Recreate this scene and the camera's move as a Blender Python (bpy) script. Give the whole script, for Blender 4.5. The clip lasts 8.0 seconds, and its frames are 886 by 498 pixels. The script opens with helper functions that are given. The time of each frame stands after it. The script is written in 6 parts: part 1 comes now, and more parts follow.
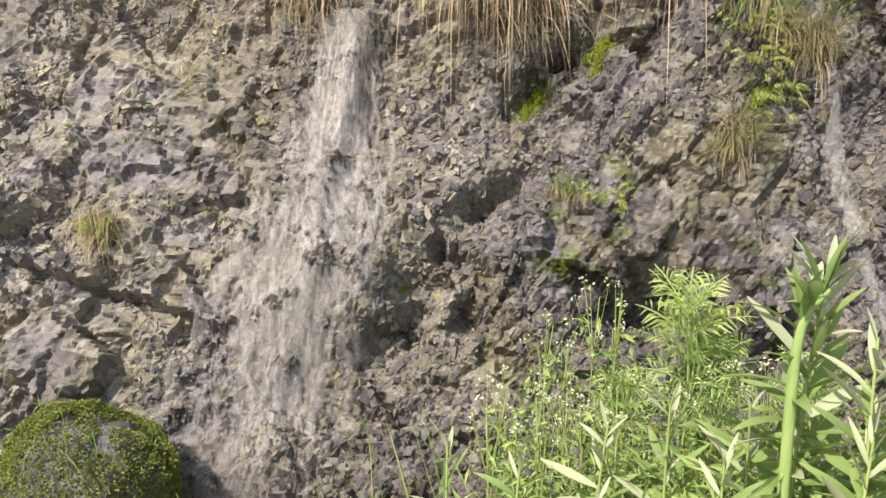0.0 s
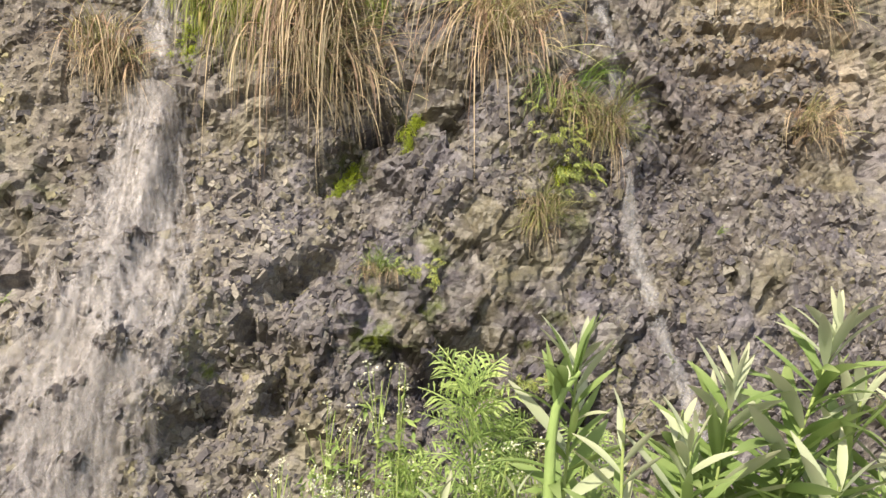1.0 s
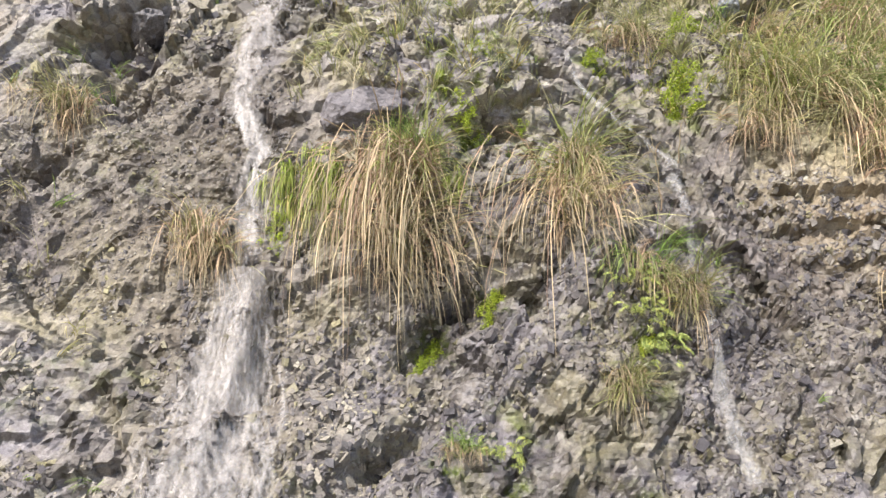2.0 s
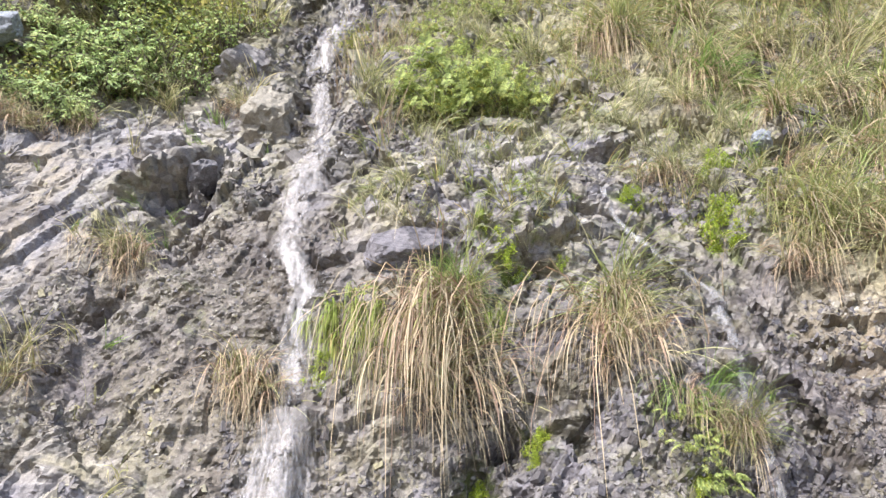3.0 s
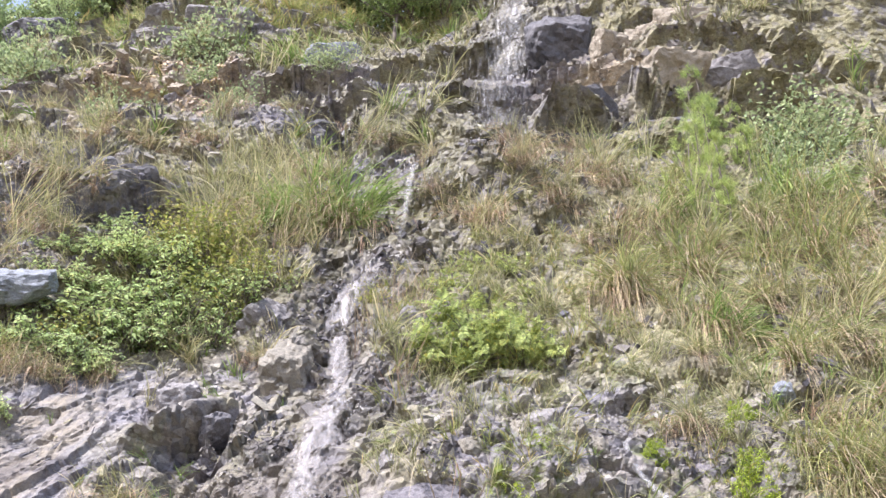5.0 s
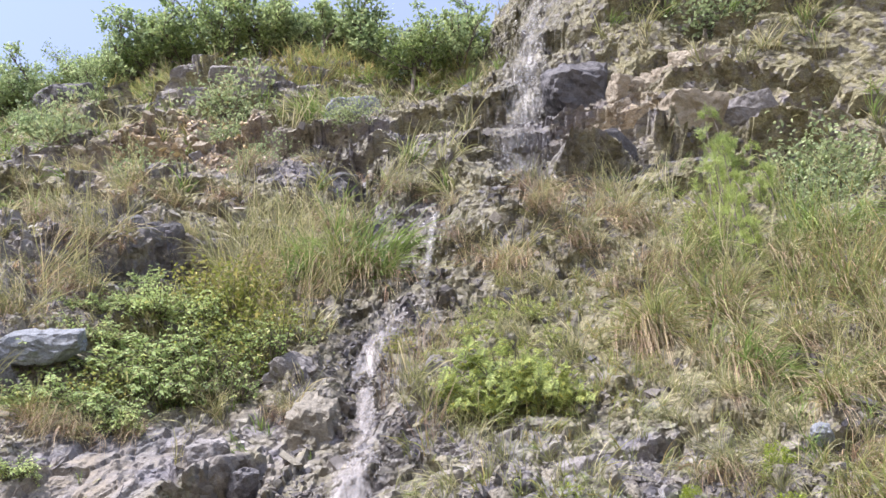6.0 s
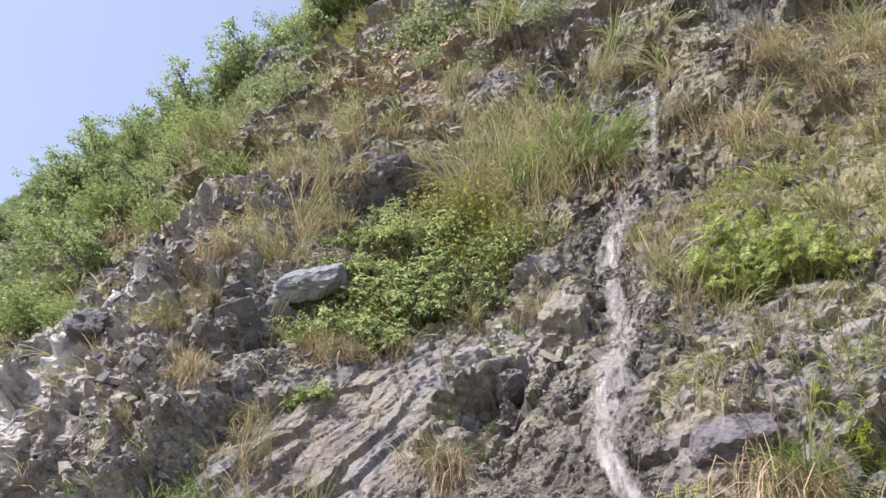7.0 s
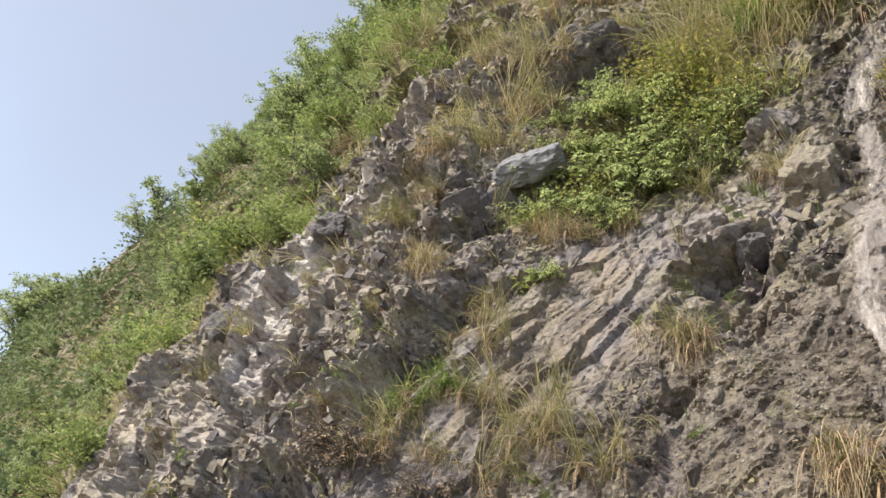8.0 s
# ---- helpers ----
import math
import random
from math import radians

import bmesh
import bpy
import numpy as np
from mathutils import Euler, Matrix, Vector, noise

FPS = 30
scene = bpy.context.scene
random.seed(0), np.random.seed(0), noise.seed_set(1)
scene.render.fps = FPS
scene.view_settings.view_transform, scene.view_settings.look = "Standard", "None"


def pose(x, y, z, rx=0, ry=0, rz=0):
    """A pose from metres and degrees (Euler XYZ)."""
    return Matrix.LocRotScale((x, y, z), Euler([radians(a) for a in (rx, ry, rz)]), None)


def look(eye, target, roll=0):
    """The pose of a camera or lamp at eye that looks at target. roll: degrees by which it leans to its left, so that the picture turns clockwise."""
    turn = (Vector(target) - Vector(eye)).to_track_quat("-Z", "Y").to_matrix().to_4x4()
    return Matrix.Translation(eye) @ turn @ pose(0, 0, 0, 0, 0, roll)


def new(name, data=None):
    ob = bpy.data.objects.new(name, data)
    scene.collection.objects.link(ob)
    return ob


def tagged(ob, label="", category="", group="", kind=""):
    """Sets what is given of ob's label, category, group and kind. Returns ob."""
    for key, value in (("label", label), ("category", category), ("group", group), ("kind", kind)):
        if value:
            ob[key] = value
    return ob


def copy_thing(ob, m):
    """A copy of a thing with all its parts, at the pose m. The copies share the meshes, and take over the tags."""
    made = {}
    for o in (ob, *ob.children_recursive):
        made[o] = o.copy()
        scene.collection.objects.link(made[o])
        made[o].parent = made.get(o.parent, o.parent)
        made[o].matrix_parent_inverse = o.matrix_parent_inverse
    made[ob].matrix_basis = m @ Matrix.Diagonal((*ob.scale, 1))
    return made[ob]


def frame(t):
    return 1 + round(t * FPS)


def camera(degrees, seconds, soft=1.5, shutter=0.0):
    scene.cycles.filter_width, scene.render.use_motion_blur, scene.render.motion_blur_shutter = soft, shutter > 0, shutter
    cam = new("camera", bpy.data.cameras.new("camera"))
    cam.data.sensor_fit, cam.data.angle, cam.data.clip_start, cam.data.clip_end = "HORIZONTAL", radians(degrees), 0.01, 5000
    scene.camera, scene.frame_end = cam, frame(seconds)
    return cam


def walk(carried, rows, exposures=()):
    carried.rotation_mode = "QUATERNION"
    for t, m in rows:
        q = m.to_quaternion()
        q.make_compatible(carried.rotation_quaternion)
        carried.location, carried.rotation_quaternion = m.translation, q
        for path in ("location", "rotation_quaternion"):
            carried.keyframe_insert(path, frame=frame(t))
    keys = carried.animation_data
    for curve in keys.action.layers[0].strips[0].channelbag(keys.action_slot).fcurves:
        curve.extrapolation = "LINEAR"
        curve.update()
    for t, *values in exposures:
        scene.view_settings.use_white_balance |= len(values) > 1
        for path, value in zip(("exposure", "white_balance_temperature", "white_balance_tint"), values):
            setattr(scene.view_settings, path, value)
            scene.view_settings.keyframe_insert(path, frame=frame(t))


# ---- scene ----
cam = camera(59.5, 8.0, soft=1.5)
PATH = [
    (0, (0.000, 0.000, 1.600), (-0.030, 1.978, 1.304), -0.54),
    (0.5, (0.123, 0.033, 1.612), (0.352, 2.009, 1.398), 0.28),
    (1, (0.196, 0.042, 1.628), (0.541, 2.008, 1.506), -0.28),
    (1.5, (0.205, 0.039, 1.697), (0.472, 2.021, 1.749), -1.43),
    (2, (0.194, 0.034, 1.751), (0.343, 2.011, 2.018), -1.87),
    (2.2, (0.192, 0.027, 1.755), (0.312, 1.992, 2.103), -1.90),
    (3.3, (0.194, 0.025, 1.744), (0.219, 1.893, 2.458), -2.06),
    (3.5, (0.194, 0.034, 1.750), (0.200, 1.874, 2.534), -1.86),
    (4, (0.193, 0.033, 1.750), (0.180, 1.802, 2.681), -1.89),
    (4.5, (0.193, 0.031, 1.750), (0.199, 1.723, 2.816), -1.86),
    (5, (0.192, 0.031, 1.751), (0.218, 1.641, 2.937), -1.98),
    (5.2, (0.192, 0.031, 1.752), (0.226, 1.607, 2.983), -2.20),
    (6.3, (0.183, 0.034, 1.749), (0.062, 1.559, 3.037), -2.54),
    (6.5, (0.172, 0.044, 1.748), (-0.075, 1.592, 2.990), -1.59),
    (6.8, (0.143, 0.079, 1.737), (-0.324, 1.641, 2.896), -0.65),
    (7, (0.124, 0.098, 1.735), (-0.495, 1.649, 2.836), 0.13),
    (7.5, (0.076, 0.132, 1.732), (-0.865, 1.619, 2.682), 1.40),
    (8, (0.057, 0.142, 1.732), (-1.104, 1.543, 2.562), 2.78),
]
walk(cam, [(t, look(eye, target, roll)) for t, eye, target, roll in PATH],
     [(0, 1.47, 6700, 10), (1, 1.49, 6900, 11), (2, 1.77, 6300, 11), (3.5, 1.99, 5750, 15), (5, 1.99, 5700, 18), (6.5, 1.61, 5850, 18), (7.2, 1.44, 6150, 15), (8, 1.34, 6800, 11)])

# ---- light ----
SUN_TO = Vector((-0.43, -0.52, 0.74)).normalized()
world = bpy.data.worlds.new("sky")
scene.world = world
world.use_nodes = True
sky = world.node_tree.nodes.new("ShaderNodeTexSky")
sky.sky_type, sky.sun_disc = "NISHITA", False
sky.sun_elevation = math.asin(SUN_TO.z)
sky.sun_rotation = math.atan2(SUN_TO.x, SUN_TO.y)
sky.air_density, sky.dust_density, sky.ozone_density = 1.0, 2.0, 0.6
back = world.node_tree.nodes["Background"]
back.inputs["Strength"].default_value = 0.15
# thin high cloud
where = world.node_tree.nodes.new("ShaderNodeTexCoord")
puff = world.node_tree.nodes.new("ShaderNodeTexNoise")
puff.inputs["Scale"].default_value, puff.inputs["Detail"].default_value = 2.2, 5.0
thin = world.node_tree.nodes.new("ShaderNodeMapRange")
thin.inputs["From Min"].default_value, thin.inputs["From Max"].default_value, thin.inputs["To Max"].default_value = 0.3, 0.85, 0.75
thin.inputs["To Min"].default_value = 0.55
veil = world.node_tree.nodes.new("ShaderNodeMix")
veil.data_type = "RGBA"
veil.inputs[7].default_value = (1.3, 1.37, 1.52, 1)
world.node_tree.links.new(where.outputs["Generated"], puff.inputs["Vector"])
world.node_tree.links.new(puff.outputs["Fac"], thin.inputs["Value"])
world.node_tree.links.new(thin.outputs["Result"], veil.inputs["Factor"])
world.node_tree.links.new(sky.outputs[0], veil.inputs[6])
world.node_tree.links.new(veil.outputs[2], back.inputs["Color"])
lamp = bpy.data.lights.new("sun", "SUN")
lamp.energy, lamp.angle, lamp.color = 2.75, radians(0.8), (1.0, 0.93, 0.82)
new("sun", lamp).matrix_world = look(SUN_TO * 60, (0, 0, 0))

# ---- materials ----
class Nodes:
    """A node material under construction."""

    def __init__(self, name):
        self.m = bpy.data.materials.new(name)
        self.m.use_nodes = True
        self.t = self.m.node_tree
        self.b = self.t.nodes["Principled BSDF"]
        self.out = self.t.nodes["Material Output"]
        self.co = self.t.nodes.new("ShaderNodeTexCoord").outputs["Object"]

    def link(self, a, b):
        self.t.links.new(a, b)

    def put(self, socket, v):
        if isinstance(v, bpy.types.NodeSocket):
            self.link(v, socket)
        else:
            socket.default_value = v

    def noise(self, scale, detail=4.0, rough=0.6, squash=None):
        n = self.t.nodes.new("ShaderNodeTexNoise")
        n.inputs["Scale"].default_value, n.inputs["Detail"].default_value, n.inputs["Roughness"].default_value = scale, detail, rough
        co = self.co
        if squash:
            s = self.t.nodes.new("ShaderNodeMapping")
            s.vector_type = "TEXTURE"
            s.inputs["Rotation"].default_value = [radians(-a) for a in squash[1]]
            s.inputs["Scale"].default_value = [1 / a for a in squash[0]]
            self.link(co, s.inputs["Vector"])
            co = s.outputs["Vector"]
        self.link(co, n.inputs["Vector"])
        return n.outputs["Fac"]

    def cells(self, scale):
        n = self.t.nodes.new("ShaderNodeTexVoronoi")
        n.inputs["Scale"].default_value = scale
        self.link(self.co, n.inputs["Vector"])
        return n.outputs["Color"], n.outputs["Distance"]

    def chips(self, scale, grain=(0.6, 1.0, 1.35), turn=40):
        """Relief of flat broken flakes, each tilted its own way, in metres."""
        s = self.t.nodes.new("ShaderNodeMapping")
        s.inputs["Rotation"].default_value = (0, radians(turn), 0)
        s.inputs["Scale"].default_value = grain
        self.link(self.co, s.inputs["Vector"])
        co = s.outputs["Vector"]
        n = self.t.nodes.new("ShaderNodeTexVoronoi")
        n.inputs["Scale"].default_value = scale
        self.link(co, n.inputs["Vector"])
        a, b, c = [self.t.nodes.new("ShaderNodeVectorMath") for _ in range(3)]
        a.operation, b.operation, c.operation = "SUBTRACT", "SUBTRACT", "DOT_PRODUCT"
        self.link(co, a.inputs[0])
        self.link(n.outputs["Position"], a.inputs[1])
        self.link(n.outputs["Color"], b.inputs[0])
        b.inputs[1].default_value = (0.5, 0.5, 0.5)
        self.link(a.outputs[0], c.inputs[0])
        self.link(b.outputs[0], c.inputs[1])
        return c.outputs["Value"], n.outputs["Color"]

    def ramp(self, fac, stops):
        r = self.t.nodes.new("ShaderNodeValToRGB")
        while len(r.color_ramp.elements) < len(stops):
            r.color_ramp.elements.new(0.5)
        for e, (at, c) in zip(r.color_ramp.elements, stops):
            e.position = at
            e.color = (*c, 1) if not isinstance(c, (int, float)) else (c, c, c, 1)
        self.link(fac, r.inputs["Fac"])
        return r.outputs["Color"]

    def mix(self, fac, a, b, how="MIX"):
        n = self.t.nodes.new("ShaderNodeMix")
        n.data_type, n.blend_type = "RGBA", how
        self.put(n.inputs["Factor"], fac)
        for s, v in ((n.inputs[6], a), (n.inputs[7], b)):
            self.put(s, (*v, 1) if isinstance(v, tuple) and len(v) == 3 else v)
        return n.outputs[2]

    def calc(self, how, a, b, clamp=False):
        n = self.t.nodes.new("ShaderNodeMath")
        n.operation, n.use_clamp = how, clamp
        self.put(n.inputs[0], a)
        self.put(n.inputs[1], b)
        return n.outputs[0]

    def attr(self, name):
        n = self.t.nodes.new("ShaderNodeAttribute")
        n.attribute_name = name
        return n.outputs["Fac"]

    def island(self):
        return self.t.nodes.new("ShaderNodeNewGeometry").outputs["Random Per Island"]

    def each(self):
        return self.t.nodes.new("ShaderNodeObjectInfo").outputs["Random"]

    def bump(self, height, strength, distance, under=None):
        n = self.t.nodes.new("ShaderNodeBump")
        n.inputs["Strength"].default_value, n.inputs["Distance"].default_value = strength, distance
        self.link(height, n.inputs["Height"])
        if under:
            self.link(under, n.inputs["Normal"])
        self.link(n.outputs["Normal"], self.b.inputs["Normal"])
        return n.outputs["Normal"]

    def done(self, colour, rough=0.8, spec=0.3):
        self.put(self.b.inputs["Base Color"], colour if isinstance(colour, bpy.types.NodeSocket) else (*colour, 1))
        self.put(self.b.inputs["Roughness"], rough)
        self.b.inputs["Specular IOR Level"].default_value = spec
        return self.m


def hill_material():
    """Broken grey-brown rock with gravelly soil, wet streaks, recesses darkened like shade, moss and turf."""
    k = Nodes("hillside_rock")
    big = k.noise(0.9, 5)
    mid = k.noise(4.5, 6, 0.65)
    fine = k.noise(28, 6, 0.7)
    grit = k.noise(110, 3, 0.7)
    cell, edge = k.cells(9.0)
    tone = k.t.nodes.new("ShaderNodeSeparateColor")
    k.link(cell, tone.inputs[0])
    chip_up, chip = k.chips(17.0)
    tone2 = k.t.nodes.new("ShaderNodeSeparateColor")
    k.link(chip, tone2.inputs[0])
    rock = k.ramp(mid, [(0.3, (0.105, 0.096, 0.092)), (0.45, (0.178, 0.16, 0.148)), (0.58, (0.265, 0.238, 0.214)), (0.72, (0.39, 0.36, 0.315))])
    rock = k.mix(0.35, rock, k.ramp(tone.outputs[0], [(0.0, (0.1, 0.098, 0.098)), (0.5, (0.21, 0.19, 0.162)), (1.0, (0.37, 0.34, 0.285))]))
    rock = k.mix(0.45, rock, k.ramp(tone2.outputs[0], [(0.0, (0.085, 0.08, 0.075)), (0.45, (0.2, 0.178, 0.15)), (0.8, (0.33, 0.3, 0.245)), (1.0, (0.55, 0.52, 0.45))]))
    rock = k.mix(k.ramp(k.noise(1.7, 3), [(0.4, 0.0), (0.57, 0.7)]), rock, k.ramp(fine, [(0.3, (0.085, 0.08, 0.098)), (0.7, (0.28, 0.26, 0.295))]))
    rock = k.mix(k.ramp(k.noise(2.6, 6, 0.7), [(0.47, 0.0), (0.6, 0.55)]), rock, k.ramp(fine, [(0.3, (0.17, 0.15, 0.07)), (0.7, (0.36, 0.325, 0.18))]))
    soil = k.ramp(fine, [(0.3, (0.085, 0.07, 0.052)), (0.5, (0.15, 0.126, 0.095)), (0.72, (0.235, 0.2, 0.152))])
    c = k.mix(k.calc("MULTIPLY", k.attr("soil"), k.ramp(big, [(0.35, 0.45), (0.6, 1.0)])), rock, soil)
    beds = k.noise(7, 4, 0.55, ((0.1, 1, 1.3), (0, 60, 0)))
    tan = k.ramp(k.noise(1.1, 4, 0.55, ((0.35, 1, 1.6), (0, 60, 0))), [(0.47, 0.0), (0.55, 1.0)])
    plate = k.mix(0.25, k.ramp(beds, [(0.36, (0.1, 0.095, 0.11)), (0.46, (0.21, 0.196, 0.21)), (0.53, (0.36, 0.3, 0.21)), (0.6, (0.24, 0.22, 0.23))]), rock)
    plate = k.mix(0.65, plate, k.mix(tan, k.ramp(fine, [(0.3, (0.11, 0.107, 0.12)), (0.7, (0.3, 0.288, 0.3))]), k.ramp(fine, [(0.3, (0.15, 0.127, 0.088)), (0.7, (0.36, 0.3, 0.215))])))
    c = k.mix(k.calc("MULTIPLY", k.attr("slab"), 0.9), c, plate)
    pale = k.ramp(fine, [(0.3, (0.42, 0.41, 0.415)), (0.7, (0.68, 0.67, 0.67))])
    c = k.mix(k.attr("pale"), c, pale)
    c = k.mix(k.calc("MULTIPLY", k.attr("tan"), k.ramp(mid, [(0.35, 0.3), (0.5, 0.9)])), c, k.ramp(fine, [(0.3, (0.24, 0.185, 0.12)), (0.5, (0.4, 0.32, 0.21)), (0.72, (0.55, 0.46, 0.32))]))
    turf = k.ramp(fine, [(0.3, (0.09, 0.085, 0.045)), (0.55, (0.25, 0.225, 0.12)), (0.8, (0.42, 0.37, 0.22))])
    c = k.mix(k.calc("MULTIPLY", k.attr("turf"), k.ramp(mid, [(0.36, 0.0), (0.52, 1.0)])), c, turf)
    moss = k.ramp(fine, [(0.3, (0.035, 0.05, 0.006)), (0.6, (0.15, 0.19, 0.02)), (0.8, (0.3, 0.36, 0.04))])
    thin = k.ramp(k.noise(6.5, 6, 0.7), [(0.5, 0.0), (0.62, 1.0)])
    c = k.mix(k.calc("MULTIPLY", k.attr("moss"), thin), c, moss)
    wet_dark = k.calc("MULTIPLY", k.attr("wet_dark"), k.ramp(k.noise(3.3, 5), [(0.3, 0.35), (0.6, 1.0)]))
    # darkens the wet rock, and the recesses in imitation of their shade
    c = k.mix(k.calc("MULTIPLY", wet_dark, 0.74), c, k.mix(1.0, c, (0.36, 0.345, 0.375), "MULTIPLY"))
    stain = k.ramp(k.noise(1.5, 7, 0.7, ((0.6, 1, 1.2), (0, 60, 0))), [(0.5, 0.0), (0.6, 0.62)])
    c = k.mix(stain, c, k.mix(1.0, c, (0.42, 0.395, 0.44), "MULTIPLY"))
    c = k.mix(0.7, c, k.mix(1.0, c, k.ramp(grit, [(0.32, 0.6), (0.68, 1.4)]), "MULTIPLY"))
    broken = k.calc("SUBTRACT", 1.0, k.calc("MULTIPLY", k.attr("slab"), 0.8))
    n = k.bump(k.calc("MULTIPLY", k.chips(5.0)[0], broken), 1.0, 0.8)
    n = k.bump(k.calc("MULTIPLY", chip_up, broken), 1.0, 1.0, n)
    n = k.bump(k.chips(48.0)[0], 1.0, 0.45, n)
    k.bump(fine, 0.6, 0.012, n)
    rough = k.ramp(wet_dark, [(0.0, 0.85), (1.0, 0.25)])
    return k.done(c, rough, 0.4)


def stone_material(name, low, high, scale=5.0):
    k = Nodes(name)
    mid, fine = k.noise(scale, 6, 0.65), k.noise(scale * 8, 5, 0.7)
    c = k.mix(0.35, k.ramp(mid, [(0.3, low), (0.7, high)]), k.ramp(fine, [(0.3, low), (0.7, high)]))
    n = k.bump(k.chips(scale * 2)[0], 0.7, 0.4)
    n = k.bump(k.chips(scale * 7)[0], 1.0, 0.7, n)
    grit = k.noise(scale * 22, 3, 0.7)
    c = k.mix(0.7, c, k.mix(1.0, c, k.ramp(grit, [(0.32, 0.45), (0.68, 1.5)]), "MULTIPLY"))
    k.bump(fine, 0.5, 0.015, n)
    return k.done(c, 0.75, 0.35)


def leafy(name, base, mid, tip, dry=(0.42, 0.33, 0.16), dryness=0.15, through_light=0.35):
    """Blades and leaves: colour runs along each, and differs from one to the next."""
    k = Nodes(name)
    c = k.ramp(k.attr("along"), [(0.0, base), (0.35, mid), (1.0, tip)])
    pick = k.island()
    c = k.mix(k.ramp(pick, [(1 - dryness - 0.02, 0.0), (min(1.0, 1 - dryness + 0.05), 0.85)]), c, dry)
    shade = k.calc("MULTIPLY", pick, 7.31)
    shade = k.calc("FRACT", shade, 0.0)
    c = k.mix(0.8, c, k.mix(1.0, c, k.ramp(shade, [(0.0, (0.38, 0.44, 0.4)), (1.0, (1.4, 1.34, 1.2))]), "MULTIPLY"))
    c = k.mix(0.35, c, k.mix(1.0, c, k.ramp(k.each(), [(0.0, (0.7, 0.75, 0.7)), (1.0, (1.25, 1.15, 1.0))]), "MULTIPLY"))
    m = k.done(c, 0.62, 0.2)
    glow = k.t.nodes.new("ShaderNodeBsdfTranslucent")
    k.link(c, glow.inputs["Color"])
    both = k.t.nodes.new("ShaderNodeMixShader")
    both.inputs[0].default_value = through_light
    k.link(k.b.outputs[0], both.inputs[1])
    k.link(glow.outputs[0], both.inputs[2])
    k.link(both.outputs[0], k.out.inputs["Surface"])
    return m


def bark_material(name, low, high):
    k = Nodes(name)
    n = k.noise(14, 5, 0.6, ((1, 1, 0.25), (0, 0, 0)))
    k.bump(n, 0.6, 0.02)
    return k.done(k.ramp(n, [(0.3, low), (0.7, high)]), 0.8, 0.2)


def water_material(name, cover, tint, most):
    """White water: foam broken by gaps in which the wet rock shows."""
    k = Nodes(name)
    streak = k.noise(26, 5, 0.6, ((1, 1, 0.16), (0, 0, 0)))
    fleck = k.noise(70, 3, 0.6, ((1, 1, 0.4), (0, 0, 0)))
    k.bump(streak, 0.6, 0.03)
    m = k.done(k.ramp(fleck, [(0.3, tuple(0.75 * v for v in tint)), (0.6, tint)]), 0.22, 0.5)
    clear = k.t.nodes.new("ShaderNodeBsdfTransparent")
    both = k.t.nodes.new("ShaderNodeMixShader")
    body = k.calc("ADD", k.calc("MULTIPLY", streak, 0.65), k.calc("MULTIPLY", fleck, 0.35))
    body = k.calc("ADD", body, k.calc("MULTIPLY", k.calc("SUBTRACT", k.attr("along"), 0.5), 0.35))
    k.link(k.ramp(body, [(0.42 - cover, 0.0), (0.6 - cover, most * 0.5), (0.85 - cover, most)]), both.inputs[0])
    k.link(clear.outputs[0], both.inputs[1])
    k.link(k.b.outputs[0], both.inputs[2])
    k.link(both.outputs[0], k.out.inputs["Surface"])
    return m


def chip_material(name, gain, tint=(1, 1, 1)):
    """Loose flakes of rock: each its own grey, tan, purple or olive, darker where it is wet."""
    k = Nodes(name)
    pick = k.island()
    c = k.ramp(pick, [(at, tuple(gain * v * w for v, w in zip(tone, tint))) for at, tone in [(0.0, (0.09, 0.084, 0.09)), (0.3, (0.16, 0.145, 0.138)), (0.6, (0.23, 0.205, 0.172)), (0.85, (0.31, 0.28, 0.225)), (0.94, (0.25, 0.225, 0.12)), (1.0, (0.38, 0.355, 0.31))]])
    fine = k.noise(90, 4, 0.7)
    c = k.mix(0.8, c, k.mix(1.0, c, k.ramp(fine, [(0.3, 0.5), (0.7, 1.45)]), "MULTIPLY"))
    wet_dark = k.attr("along")
    c = k.mix(k.calc("MULTIPLY", wet_dark, 0.75), c, k.mix(1.0, c, (0.4, 0.39, 0.45), "MULTIPLY"))
    stain = k.ramp(k.noise(1.5, 7, 0.7, ((0.6, 1, 1.2), (0, 60, 0))), [(0.5, 0.0), (0.6, 0.62)])
    c = k.mix(stain, c, k.mix(1.0, c, (0.42, 0.395, 0.44), "MULTIPLY"))
    k.bump(fine, 0.7, 0.012)
    return k.done(c, k.ramp(wet_dark, [(0.0, 0.8), (1.0, 0.3)]), 0.4)


ROCK = hill_material()
CHIPS = chip_material("rock_chips", 1.0)
TAN_CHIPS = chip_material("tan_rock_chips", 1.5, (1.12, 0.96, 0.74))
PALE_CHIPS = chip_material("pale_rock_chips", 1.4)
GREY_STONE = stone_material("grey_stone", (0.11, 0.1, 0.1), (0.31, 0.285, 0.265))
PALE_STONE = stone_material("pale_stone", (0.13, 0.14, 0.155), (0.27, 0.28, 0.3))
DARK_STONE = stone_material("dark_stone", (0.055, 0.053, 0.06), (0.18, 0.168, 0.168))
TAN_STONE = stone_material("tan_stone", (0.2, 0.165, 0.12), (0.43, 0.37, 0.28))
PURPLE_STONE = stone_material("purple_grey_stone", (0.085, 0.078, 0.084), (0.21, 0.192, 0.202), 7.0)
OLIVE_STONE = stone_material("olive_stone", (0.13, 0.118, 0.095), (0.33, 0.295, 0.235), 8.0)
